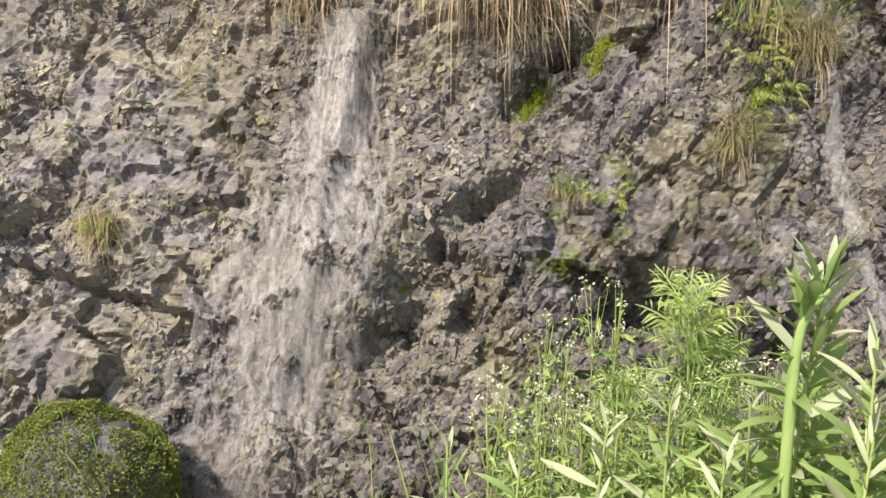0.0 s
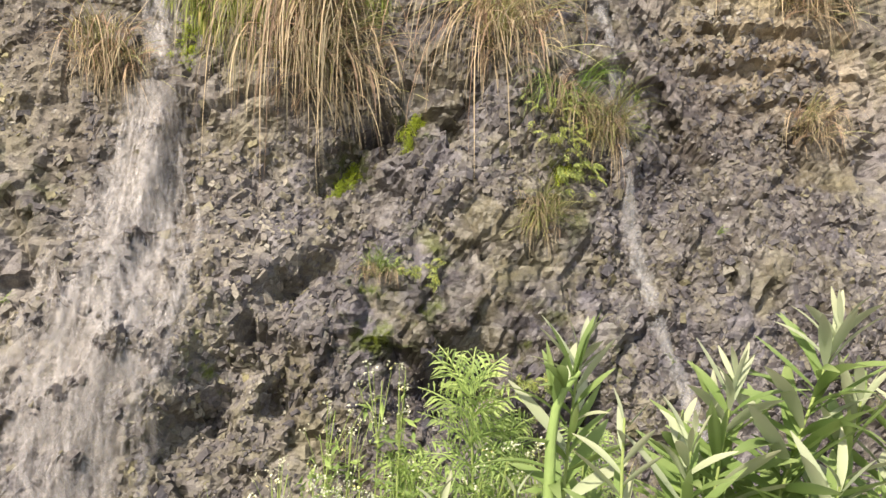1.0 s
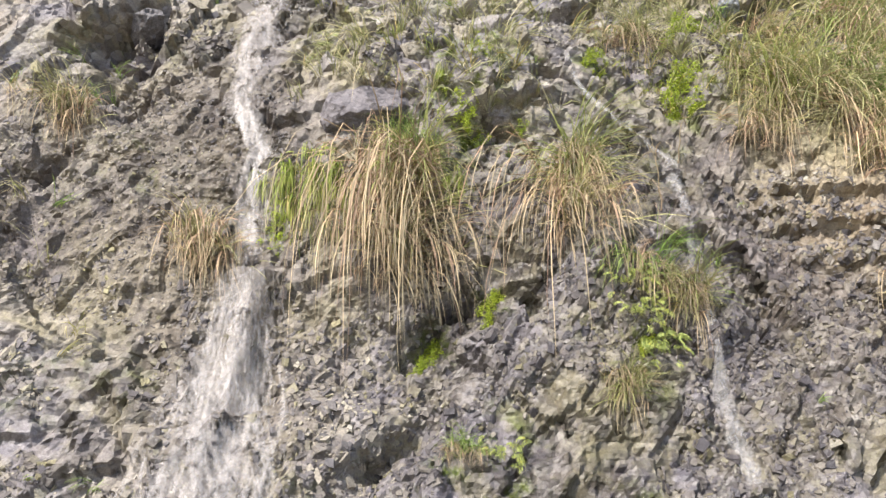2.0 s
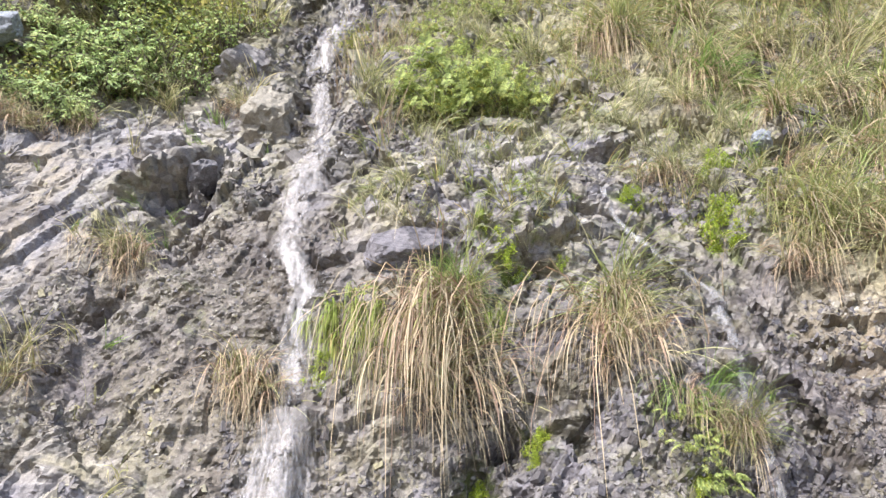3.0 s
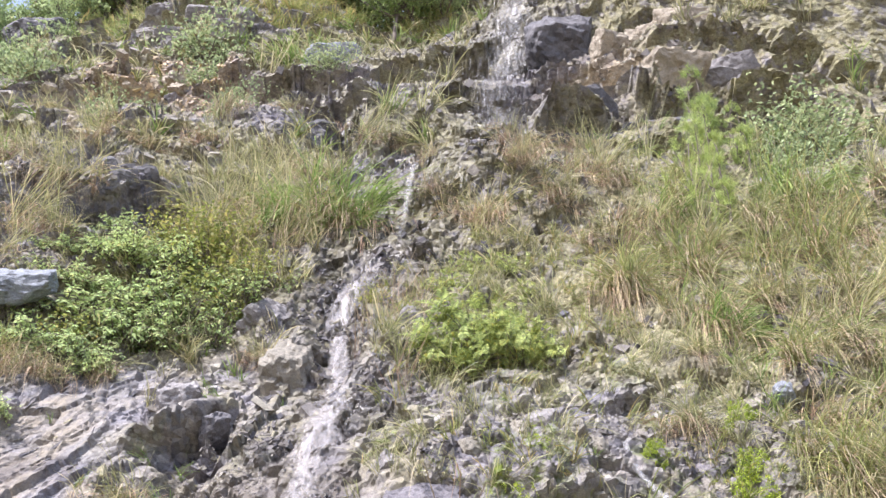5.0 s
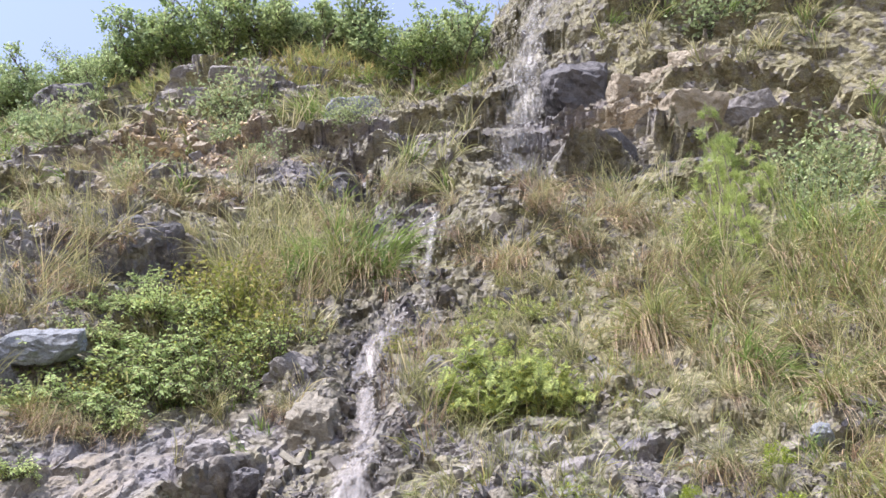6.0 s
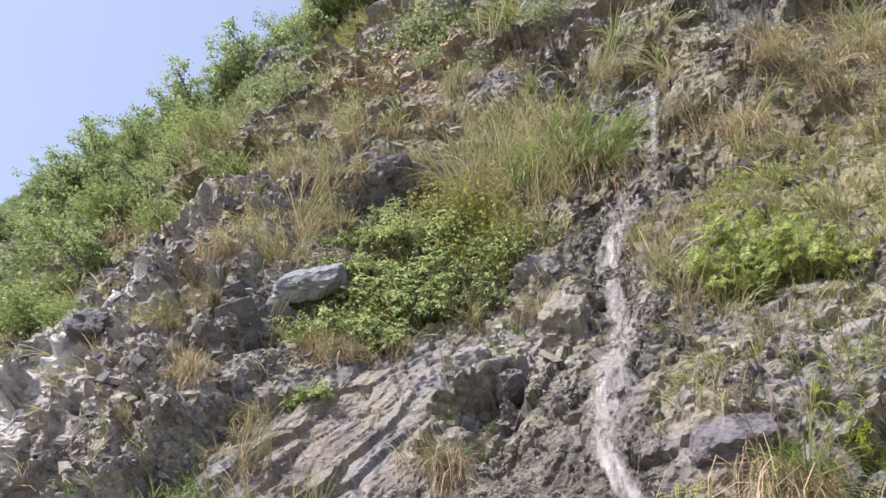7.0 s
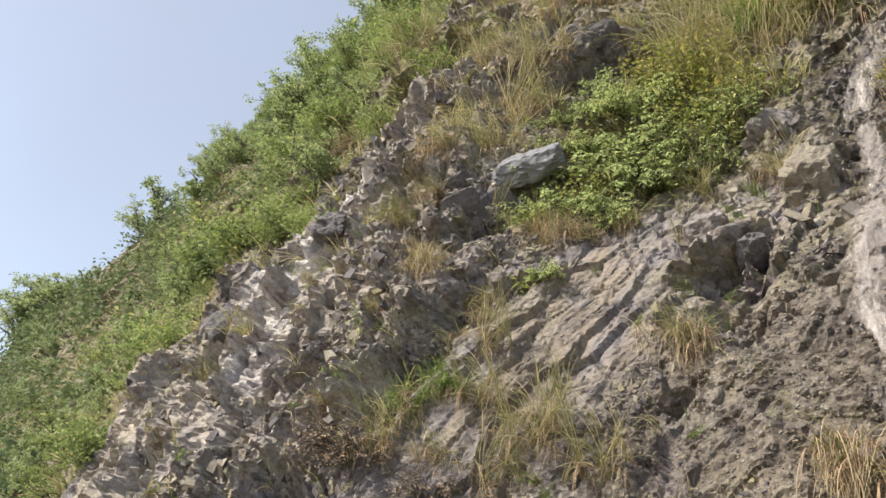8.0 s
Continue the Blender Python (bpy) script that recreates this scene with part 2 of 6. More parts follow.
SCRUB_LEAF = leafy("scrub_leaf", (0.075, 0.115, 0.06), (0.125, 0.18, 0.09), (0.19, 0.25, 0.13), dry=(0.2, 0.22, 0.11), dryness=0.1)
VALLEY_BLADE = leafy("valley_blade", (0.1, 0.13, 0.05), (0.17, 0.22, 0.08), (0.28, 0.32, 0.14), dryness=0.25)
GREEN_BLADE = leafy("green_blade", (0.32, 0.27, 0.14), (0.24, 0.29, 0.1), (0.42, 0.42, 0.2), dryness=0.25)
LUSH_BLADE = leafy("lush_blade", (0.15, 0.19, 0.06), (0.19, 0.29, 0.08), (0.35, 0.43, 0.16), dryness=0.08)
STRAW = leafy("straw_blade", (0.31, 0.22, 0.165), (0.4, 0.31, 0.22), (0.52, 0.44, 0.33), dry=(0.38, 0.25, 0.2), dryness=0.35, through_light=0.25)
OLIVE_BLADE = leafy("olive_blade", (0.19, 0.17, 0.09), (0.3, 0.31, 0.14), (0.53, 0.51, 0.3), dry=(0.55, 0.49, 0.34), dryness=0.4)
ROUND_LEAF = leafy("round_leaf", (0.2, 0.26, 0.13), (0.31, 0.38, 0.21), (0.44, 0.5, 0.31), dryness=0.05)
MOSS = leafy("moss_leaf", (0.08, 0.1, 0.025), (0.15, 0.185, 0.04), (0.26, 0.3, 0.08), dryness=0.1, dry=(0.3, 0.25, 0.06))
SHRUB_LEAF = leafy("shrub_leaf", (0.15, 0.22, 0.08), (0.26, 0.35, 0.13), (0.38, 0.47, 0.2), dry=(0.4, 0.4, 0.2), dryness=0.12)
FERN_LEAF = leafy("fern_leaf", (0.2, 0.25, 0.08), (0.3, 0.37, 0.12), (0.46, 0.51, 0.2), dry=(0.38, 0.36, 0.08), dryness=0.15)
WEED_LEAF = leafy("weed_leaf", (0.2, 0.26, 0.06), (0.26, 0.3, 0.08), (0.4, 0.38, 0.12), dry=(0.42, 0.37, 0.15), dryness=0.25)
TREE_LEAF = leafy("tree_leaf", (0.22, 0.29, 0.15), (0.33, 0.42, 0.22), (0.46, 0.54, 0.32), dry=(0.36, 0.4, 0.2), dryness=0.12, through_light=0.45)
FEATHER = leafy("feather_leaf", (0.24, 0.32, 0.09), (0.33, 0.42, 0.13), (0.46, 0.53, 0.21), dryness=0.05)
BUSH_LEAF = leafy("bush_leaf", (0.25, 0.34, 0.13), (0.38, 0.48, 0.2), (0.52, 0.61, 0.31), dry=(0.5, 0.48, 0.22), dryness=0.12, through_light=0.4)
LIME_MOSS = leafy("lime_moss", (0.2, 0.26, 0.025), (0.33, 0.42, 0.05), (0.48, 0.56, 0.11), dryness=0.08, dry=(0.36, 0.32, 0.06))
LIME_BLADE = leafy("lime_blade", (0.13, 0.16, 0.035), (0.25, 0.32, 0.07), (0.42, 0.47, 0.14), dryness=0.15)
LANCE_LEAF = leafy("lance_leaf", (0.27, 0.37, 0.13), (0.29, 0.41, 0.14), (0.42, 0.52, 0.23), dryness=0.0, through_light=0.4)
PALE_LEAF = leafy("pale_leaf", (0.5, 0.55, 0.38), (0.55, 0.6, 0.42), (0.6, 0.6, 0.45), dryness=0.0, through_light=0.25)
BLOOM = leafy("bloom", (0.46, 0.48, 0.33), (0.62, 0.62, 0.5), (0.7, 0.7, 0.6), dryness=0.1, dry=(0.6, 0.55, 0.2), through_light=0.2)
STEM = bark_material("green_stem", (0.16, 0.22, 0.06), (0.34, 0.4, 0.14))
PALE_STEM = bark_material("pale_stem", (0.18, 0.26, 0.08), (0.28, 0.37, 0.13))
BARK = bark_material("grey_bark", (0.07, 0.055, 0.045), (0.2, 0.17, 0.14))
WATER = water_material("white_water", -0.05, (0.64, 0.6, 0.58), 0.3)
FILM = water_material("water_film", 0.03, (0.6, 0.55, 0.52), 0.42)
THIN_WATER = water_material("thin_water", 0.0, (0.7, 0.68, 0.67), 0.36)
SPRAY = water_material("spray", 0.2, (0.66, 0.63, 0.63), 0.16)

# ---- mesh tools ----
def lattice(ix, iy, iz, seed):
    """A random number in 0..1 for each whole-numbered corner."""
    h = (ix.astype(np.int64) * 374761393 + iy.astype(np.int64) * 668265263 + iz.astype(np.int64) * 2147483647 + seed * 974634777) & 0xFFFFFFFF
    h = ((h ^ (h >> 13)) * 1274126177) & 0xFFFFFFFF
    h = ((h ^ (h >> 16)) * 2246822519) & 0xFFFFFFFF
    return ((h ^ (h >> 15)) & 0xFFFFFF) / float(0xFFFFFF)


def value_noise(p, seed):
    i = np.floor(p)
    f = p - i
    f = f * f * (3 - 2 * f)
    total = 0
    for dx in (0, 1):
        for dy in (0, 1):
            for dz in (0, 1):
                w = np.abs(1 - dx - f[:, 0]) * np.abs(1 - dy - f[:, 1]) * np.abs(1 - dz - f[:, 2])
                total = total + w * lattice(i[:, 0] + dx, i[:, 1] + dy, i[:, 2] + dz, seed)
    return total * 2 - 1


def fbm(p, seed, octaves=4):
    total, amp = 0, 1.0
    for o in range(octaves):
        total = total + amp * value_noise(p * 2.03 ** o + 17.3 * o, seed + o)
        amp *= 0.5
    return total


def facets(p, seed, steep=0.9):
    """Broken rock: each cell is a flat face of its own height and tilt. Also gives how far the cell's border is."""
    i = np.floor(p)
    best, second = np.full(len(p), 9.0), np.full(len(p), 9.0)
    height = np.zeros(len(p))
    for dx in (-1, 0, 1):
        for dy in (-1, 0, 1):
            for dz in (-1, 0, 1):
                c = i + (dx, dy, dz)
                r = [lattice(c[:, 0], c[:, 1], c[:, 2], seed + k) for k in range(3)]
                d = p - (c + np.stack(r, 1))
                dist = (d * d).sum(1)
                g = [lattice(c[:, 0], c[:, 1], c[:, 2], seed + 5 + k) * 2 - 1 for k in range(4)]
                h = g[3] + steep * (g[0] * d[:, 0] + g[1] * d[:, 1] + g[2] * d[:, 2])
                near = dist < best
                second = np.where(near, best, np.minimum(second, dist))
                height = np.where(near, h, height)
                best = np.where(near, dist, best)
    return height, np.sqrt(second) - np.sqrt(best)


def mesh_of(name, verts, faces, material, along=None, smooth_faces=False):
    """A mesh from arrays: verts n x 3, faces m x 3 or m x 4."""
    me = bpy.data.meshes.new(name)
    verts, faces = np.asarray(verts, np.float32), np.asarray(faces, np.int32)
    k = faces.shape[1]
    me.vertices.add(len(verts))
    me.vertices.foreach_set("co", verts.ravel())
    me.loops.add(faces.size)
    me.loops.foreach_set("vertex_index", faces.ravel())
    me.polygons.add(len(faces))
    me.polygons.foreach_set("loop_start", np.arange(0, faces.size, k, dtype=np.int32))
    me.polygons.foreach_set("use_smooth", np.full(len(faces), smooth_faces))
    if along is not None:
        me.attributes.new("along", "FLOAT", "POINT").data.foreach_set("value", np.asarray(along, np.float32).ravel())
    me.update(calc_edges=True)
    me.validate()
    me.materials.append(material)
    return me


def part(name, me, parent=None, label="", m=None):
    ob = new(name, me)
    if parent is not None:
        ob.parent = parent
    if m is not None:
        ob.matrix_basis = m
    return tagged(ob, label)


def merged(pieces):
    """Joins (verts, faces, along) pieces into one."""
    vs, fs, ts, n = [], [], [], 0
    for v, f, t in pieces:
        vs.append(v), fs.append(f + n), ts.append(t)
        n += len(v)
    return np.concatenate(vs), np.concatenate(fs), np.concatenate(ts)


def ribbons(paths, half, side):
    """Strips along paths (n x k x 3), of half width half (n x k), lying along side (n x 3)."""
    n, k, _ = paths.shape
    off = side[:, None, :] * half[:, :, None]
    v = np.stack([paths - off, paths + off], 2).reshape(n * k * 2, 3)
    base = (np.arange(n) * k * 2)[:, None] + (np.arange(k - 1) * 2)[None]
    f = np.stack([base, base + 1, base + 3, base + 2], 2).reshape(-1, 4)
    t = np.repeat(np.tile(np.linspace(0, 1, k), (n, 1)), 2, axis=1).ravel()
    return v, f, t


def unit(v):
    return v / (np.linalg.norm(v, axis=-1, keepdims=True) + 1e-9)


def bent(rng, roots, way, length, droop, steps=5, sway=0.06):
    """Paths of blades that start along way and sink under their weight."""
    n = len(roots)
    d, p = unit(way), roots.copy()
    out = [p.copy()]
    for _ in range(steps):
        p = p + d * (length / steps)[:, None]
        out.append(p.copy())
        d = unit(d + np.array([0, 0, -1.0]) * (np.asarray(droop) / steps)[:, None] + rng.normal(0, sway, (n, 3)))
    return np.stack(out, 1)


def blades(rng, roots, way, length, droop, width, steps=5):
    p = bent(rng, roots, way, length, droop, steps)
    k = steps + 1
    shape = np.interp(np.linspace(0, 1, k), [0, 0.3, 0.75, 1], [0.7, 1.0, 0.75, 0.08])
    side = unit(np.cross(way, rng.normal(0, 1, (len(roots), 3))))
    return ribbons(p, np.outer(width / 2, shape), side)


def leaf_quads(rng, centres, length, wide, lie=0.5, flat=False):
    """Small folded leaves, each a kite; flat ones for crowns far off."""
    n = len(centres)
    d = unit(rng.normal(0, 1, (n, 3)) * (1, 1, 0.6) + (0, -0.2, -0.1))
    up = unit(rng.normal(0, lie, (n, 3)) + (0, -0.4, 0.9))
    s = unit(np.cross(d, up))
    up = np.cross(s, d)
    L, W = length[:, None], wide[:, None]
    a, tip = centres, centres + d * L
    m = centres + d * L * 0.45
    if flat:
        v = np.stack([a, m + s * W / 2, tip - up * L * 0.12, m - s * W / 2], 1).reshape(-1, 3)
        return v, np.arange(n * 4).reshape(n, 4), np.tile([0, 0.5, 1, 0.5], n)
    v = np.stack([a, m + s * W / 2 + up * W * 0.18, tip - up * L * 0.12, m - s * W / 2 + up * W * 0.18, m], 1).reshape(-1, 3)
    b = (np.arange(n) * 5)[:, None]
    f = np.stack([b + [0, 4, 1], b + [1, 4, 2], b + [0, 3, 4], b + [3, 2, 4]], 1).reshape(-1, 3)
    t = np.tile([0, 0.5, 1, 0.5, 0.4], n)
    return v, f, t


def tube(points, radii, sides=6):
    """A tapered round stem through points."""
    pts = np.asarray(points, float)
    d = unit(np.gradient(pts, axis=0))
    s = unit(np.cross(d, (0.31, 0.87, 0.12)))
    u = np.cross(d, s)
    a = np.linspace(0, 2 * math.pi, sides, endpoint=False)
    r = np.asarray(radii, float)[:, None, None]
    ring = pts[:, None] + r * (np.cos(a)[None, :, None] * s[:, None] + np.sin(a)[None, :, None] * u[:, None])
    k = len(pts)
    v = ring.reshape(-1, 3)
    i = (np.arange(k - 1) * sides)[:, None]
    j = np.arange(sides)[None]
    q = (j + 1) % sides
    f = np.stack([i + j, i + q, i + sides + q, i + sides + j], 2).reshape(-1, 4)
    return v, f, np.repeat(np.linspace(0, 1, k), sides)


def fronds(rng, roots, way, length, droop, leaflet, pairs=9, steps=9, slim=0.17):
    """Feather leaves: an arching midrib with pairs of leaflets."""
    p = bent(rng, roots, way, length, droop, steps, 0.04)
    n, k, _ = p.shape
    side0 = unit(np.cross(way, rng.normal(0, 0.35, (n, 3)) + (0, -0.5, 1)))
    pieces = [ribbons(p, np.outer(leaflet * 0.06, np.linspace(1, 0.3, k)), side0)]
    for j in range(1, pairs + 1):
        at = 0.15 + 0.85 * j / (pairs + 0.5) * (k - 1)
        i = min(int(at), k - 2)
        c = p[:, i] + (p[:, i + 1] - p[:, i]) * min(at - i, 1.0)
        d = unit(p[:, i + 1] - p[:, i])
        size = leaflet * math.sin(math.pi * (0.18 + 0.72 * j / pairs))
        for sg in (1, -1):
            w = unit(sg * side0 + 0.55 * d + rng.normal(0, 0.12, (n, 3)))
            tip = c + w * size[:, None]
            m = c + w * size[:, None] * 0.45 + (0, 0, 0.01)
            half = d * size[:, None] * slim
            v = np.stack([c, m + half, tip, m - half], 1).reshape(-1, 3)
            b = (np.arange(n) * 4)[:, None]
            pieces.append((v, b + np.array([[0, 1, 2, 3]]), np.tile([0.2, 0.6, 1, 0.6], n)))
    return merged(pieces)


# ---- broad form of the hill ----
PROFILE_Z = [-1.0, 0.0, 1.0, 2.0, 3.0, 4.0, 5.0, 6.5, 8.0, 11.0, 14.0, 17.0, 20.0, 21.5, 23.0, 26.0]
EDGE_Z, EDGE_X = [2.0, 3.4, 5.4, 6.2, 7.0, 7.5, 8.5], [-6.05, -5.9, -5.7, -5.45, -4.9, -4.45, -3.85]
PROFILE_Y = [3.0, 3.2, 3.5, 4.0, 4.4, 4.95, 5.75, 6.5, 7.25, 8.9, 10.5, 12.1, 13.4, 14.6, 17.0, 45.0]


def smooth(a, b, v):
    """Rises from 0 at a to 1 at b."""
    k = np.clip((v - a) / (b - a), 0, 1)
    return k * k * (3 - 2 * k)


def hill_base(x, z):
    """How far back the hillside stands at x along the road and height z: its broad forms, without the roughness."""
    # the crest is lowest above the fall and rises out of sight beyond it
    lift = 1.6 * np.exp(-((x + 0.6) / 1.8) ** 2) - 7.0 * smooth(0.6, 4.5, x)
    y = np.interp(z + lift * smooth(12, 20, z), PROFILE_Z, PROFILE_Y)
    # the hill bends away down the valley
    y = y + 0.3 * np.clip(-8.0 - x, 0, 10) + 0.2 * np.clip(-18.0 - x, 0, None)
    # buttress on the valley side, with a gully behind it
    edge = np.interp(z, EDGE_Z, EDGE_X)
    y = y - 1.0 * smooth(-1.8, -4.6, x) * smooth(edge - 0.65, edge, x) * (1 - smooth(8.0, 10.5, z))
    # ledge that the cascade falls from, and the bulge under it
    y = y - 0.12 * np.exp(-((x - 0.6) / 0.9) ** 2 - ((z - 3.5) / 0.45) ** 2)
    # block that carries the side stream
    y = y - 0.2 * np.exp(-((x - 1.6) / 0.5) ** 2 - ((z - 2.4) / 0.5) ** 2)
    return y

# ---- the hillside ----
MAIN_FALL = [(-0.47, 6.3), (-0.72, 5.45), (-0.62, 4.9), (-0.55, 4.05), (-0.6, 3.55), (-0.63, 3.2), (-0.49, 2.88), (-0.52, 2.46), (-0.52, 2.2), (-0.54, 1.83), (-0.59, 1.5), (-0.64, 1.11), (-0.76, 0.78), (-0.87, 0.42), (-0.97, 0.06), (-1.0, -0.1)]
SIDE_FALL = [(1.36, 3.62), (1.36, 3.5), (1.6, 3.12), (1.88, 2.9), (1.83, 2.6), (1.76, 2.3), (1.82, 1.9), (1.84, 1.5), (1.87, 1.1), (1.96, 0.72), (2.0, 0.2)]
HIGH_FALL = [(2.7, 19.6), (2.1, 16.0), (1.6, 13.4), (1.3, 11.0), (1.3, 9.3), (0.9, 8.6), (0.0, 8.2), (-0.18, 6.9)]
PALE_RUN = [(-5.4, 6.15), (-5.42, 5.6), (-5.38, 5.2), (-5.28, 4.8), (-5.1, 4.3), (-4.98, 3.9), (-4.85, 3.4)]


def graded(stops):
    parts = [np.arange(a, b - 1e-6, s) for a, b, s in stops]
    return np.concatenate(parts + [[stops[-1][1]]])


def from_line(x, z, line):
    """How far (x, z) is from a line on the hillside."""
    best = np.full(np.shape(x), 99.0)
    for (ax, az), (bx, bz) in zip(line, line[1:]):
        l2 = (bx - ax) ** 2 + (bz - az) ** 2
        t = np.clip(((x - ax) * (bx - ax) + (z - az) * (bz - az)) / l2, 0, 1)
        best = np.minimum(best, np.hypot(x - ax - t * (bx - ax), z - az - t * (bz - az)))
    return best


def blob(x, z, cx, cz, rx, rz, turn=0.0):
    c, s = math.cos(radians(turn)), math.sin(radians(turn))
    u, v = (x - cx) * c + (z - cz) * s, -(x - cx) * s + (z - cz) * c
    return np.exp(-(u / rx) ** 2 - (v / rz) ** 2)


XS = graded([(-70, -14, 0.5), (-14, -7, 0.13), (-7, -4.6, 0.045), (-4.6, 3.2, 0.022), (3.2, 6, 0.05), (6, 9, 0.12), (9, 30, 0.45)])
ZS = graded([(-0.8, 4.6, 0.021), (4.6, 8.5, 0.036), (8.5, 14, 0.05), (14, 21.5, 0.075), (21.5, 32, 0.3)])
GX, GZ = [a.ravel() for a in np.meshgrid(XS, ZS, indexing="ij")]
GY = hill_base(GX, GZ)
OUT = np.array([0.0, -0.84, 0.54])


def slab_part(x, z):
    """Where the rock is one smooth dipping face."""
    return np.clip(blob(x, z, -2.45, 3.45, 1.3, 0.5, 62) * 2.1, 0, 1) * (1 - np.clip(1.4 * blob(x, z, -1.5, 3.95, 0.45, 0.6), 0, 1))


def roughness(x, y, z):
    """How far the rock stands out from the broad form."""
    p = np.stack([x, y, z], 1)
    warp = np.stack([fbm(p * 1.1, 31, 3), fbm(p * 1.1, 41, 3), fbm(p * 1.1, 51, 3)], 1) * 0.25
    high = smooth(7.5, 11.0, z)
    slab = slab_part(x, z)
    earth = np.clip(1.5 * blob(x, z, -1.0, 2.8, 0.65, 0.75), 0, 1)
    # the beds dip towards the valley
    c, s = math.cos(radians(58)), math.sin(radians(58))
    beds = np.stack([(x * c + z * s) * 0.22, y * 1.2, (-x * s + z * c) * 1.6], 1)
    f1, _ = facets((p + warp * 0.6) / 1.0, 3, 1.1)
    f2, e2 = facets((p + warp * 0.2) / 0.36, 13, 1.2)
    f3, _ = facets((p + warp * 0.08) / 0.14, 23, 1.2)
    fb, eb = facets(beds / 0.34 + warp, 43)
    fh, _ = facets((p + warp * 2) * (1 / 2.6, 1 / 2.0, 1 / 1.3), 53)
    f4, _ = facets((p + warp * 0.2) / 0.065, 33)
    low = 1 - high
    d = (0.1 * f1 * (0.45 + 0.5 * smooth(2.6, 3.6, z)) + 0.05 * f2 * (0.85 + 0.15 * smooth(2.6, 3.6, z))) * (1 - 0.85 * slab) * (1 - 0.3 * high) * (1 - 0.55 * earth) + 0.022 * f3 * (1 - 0.75 * slab) * (1 - 0.55 * earth) + 0.009 * f4 * low * (1 - 0.6 * slab)
    crag = smooth(-3.1, -3.9, x) * smooth(9.5, 8.0, z) * smooth(-8.0, -6.8, x)
    up = np.stack([x * 2.2 + z * 0.9, y * 1.6, z * 0.9 - x * 0.5], 1)
    fc, ec = facets(up / 0.6, 63, 1.1)
    fs, _ = facets(up / 0.24 + warp, 67, 1.0)
    d = d + crag * (0.1 * fc + 0.04 * fs - 0.045 * np.exp(-(ec / 0.06) ** 2))
    d = d + 0.07 * fb * (0.3 + 0.1 * slab) * (1 - 0.5 * high)
    d = d + high * (0.3 * fh + 0.07 * f1)
    d = d - 0.014 * np.exp(-(e2 / 0.05) ** 2) * (1 - slab) * low - 0.05 * np.exp(-(eb / 0.05) ** 2) * (0.3 + 0.3 * slab) * low
    cs, ss = math.cos(radians(70)), math.sin(radians(70))
    step = (-x * ss + z * cs) / 0.55 + 0.3 * fbm(p * 0.8, 75, 3)
    thin = (-x * ss + z * cs) / 0.17 + 0.9 * fbm(p * 1.1, 76, 3)
    d = d + slab * (0.06 * (0.5 - (step - np.floor(step))) + 0.014 * (0.5 - (thin - np.floor(thin))))
    d = d + 0.07 * fbm(p * 0.9, 61, 4) * (1 - 0.7 * slab) + 0.012 * fbm(p * 9, 71, 4) * (1 - 0.6 * slab)
    return d


# recesses and overhung slits: x, z, half width, half height, turn, depth
HOLLOWS = [
    (0.9, 3.02, 0.4, 0.05, 14, 0.12), (0.52, 1.93, 0.24, 0.07, 35, 0.22), 
    (-0.12, 0.95, 0.1, 0.3, -40, 0.22), (-1.5, 3.8, 0.22, 0.1, 30, 0.22), (-1.3, 3.9, 0.08, 0.2, -10, 0.2), (-1.75, 2.75, 0.2, 0.08, 35, 0.1),
    (-3.33, 3.45, 0.16, 0.5, -15, 0.55), (-3.0, 7.25, 0.6, 0.12, 25, 0.4), (-1.5, 3.3, 0.08, 0.25, -20, 0.2), (-4.4, 3.3, 0.16, 0.32, -25, 0.4), (-5.0, 4.4, 0.25, 0.1, 50, 0.25), (-4.2, 5.0, 0.12, 0.3, -30, 0.25), (-4.6, 6.0, 0.1, 0.3, -30, 0.25), (-3.2, 4.8, 0.45, 0.1, 25, 0.35), (-3.95, 2.35, 0.3, 0.2, 0, 0.4), (-1.16, 10.2, 0.5, 0.55, 0, 0.6),
    (-2.7, 7.2, 0.5, 0.25, 25, 0.5), (2.6, 14.0, 0.6, 0.5, 20, 0.7), (3.6, 10.4, 0.9, 0.25, 25, 0.6), (0.2, 1.35, 0.2, 0.07, 30, 0.15),
    (1.35, 0.55, 0.3, 0.15, 20, 0.2), (-2.0, 1.2, 0.3, 0.1, 15, 0.15), (0.95, 0.88, 0.2, 0.12, 20, 0.3), (0.12, 0.86, 0.08, 0.2, -30, 0.16), (-1.4, 3.74, 0.16, 0.14, 20, 0.16), (-1.27, 3.4, 0.1, 0.24, -10, 0.14), (-5.2, 2.5, 0.22, 0.18, 20, 0.35), (-3.15, 4.98, 0.22, 0.13, 15, 0.35), (-1.34, 10.6, 0.4, 0.8, 10, 0.9),
]
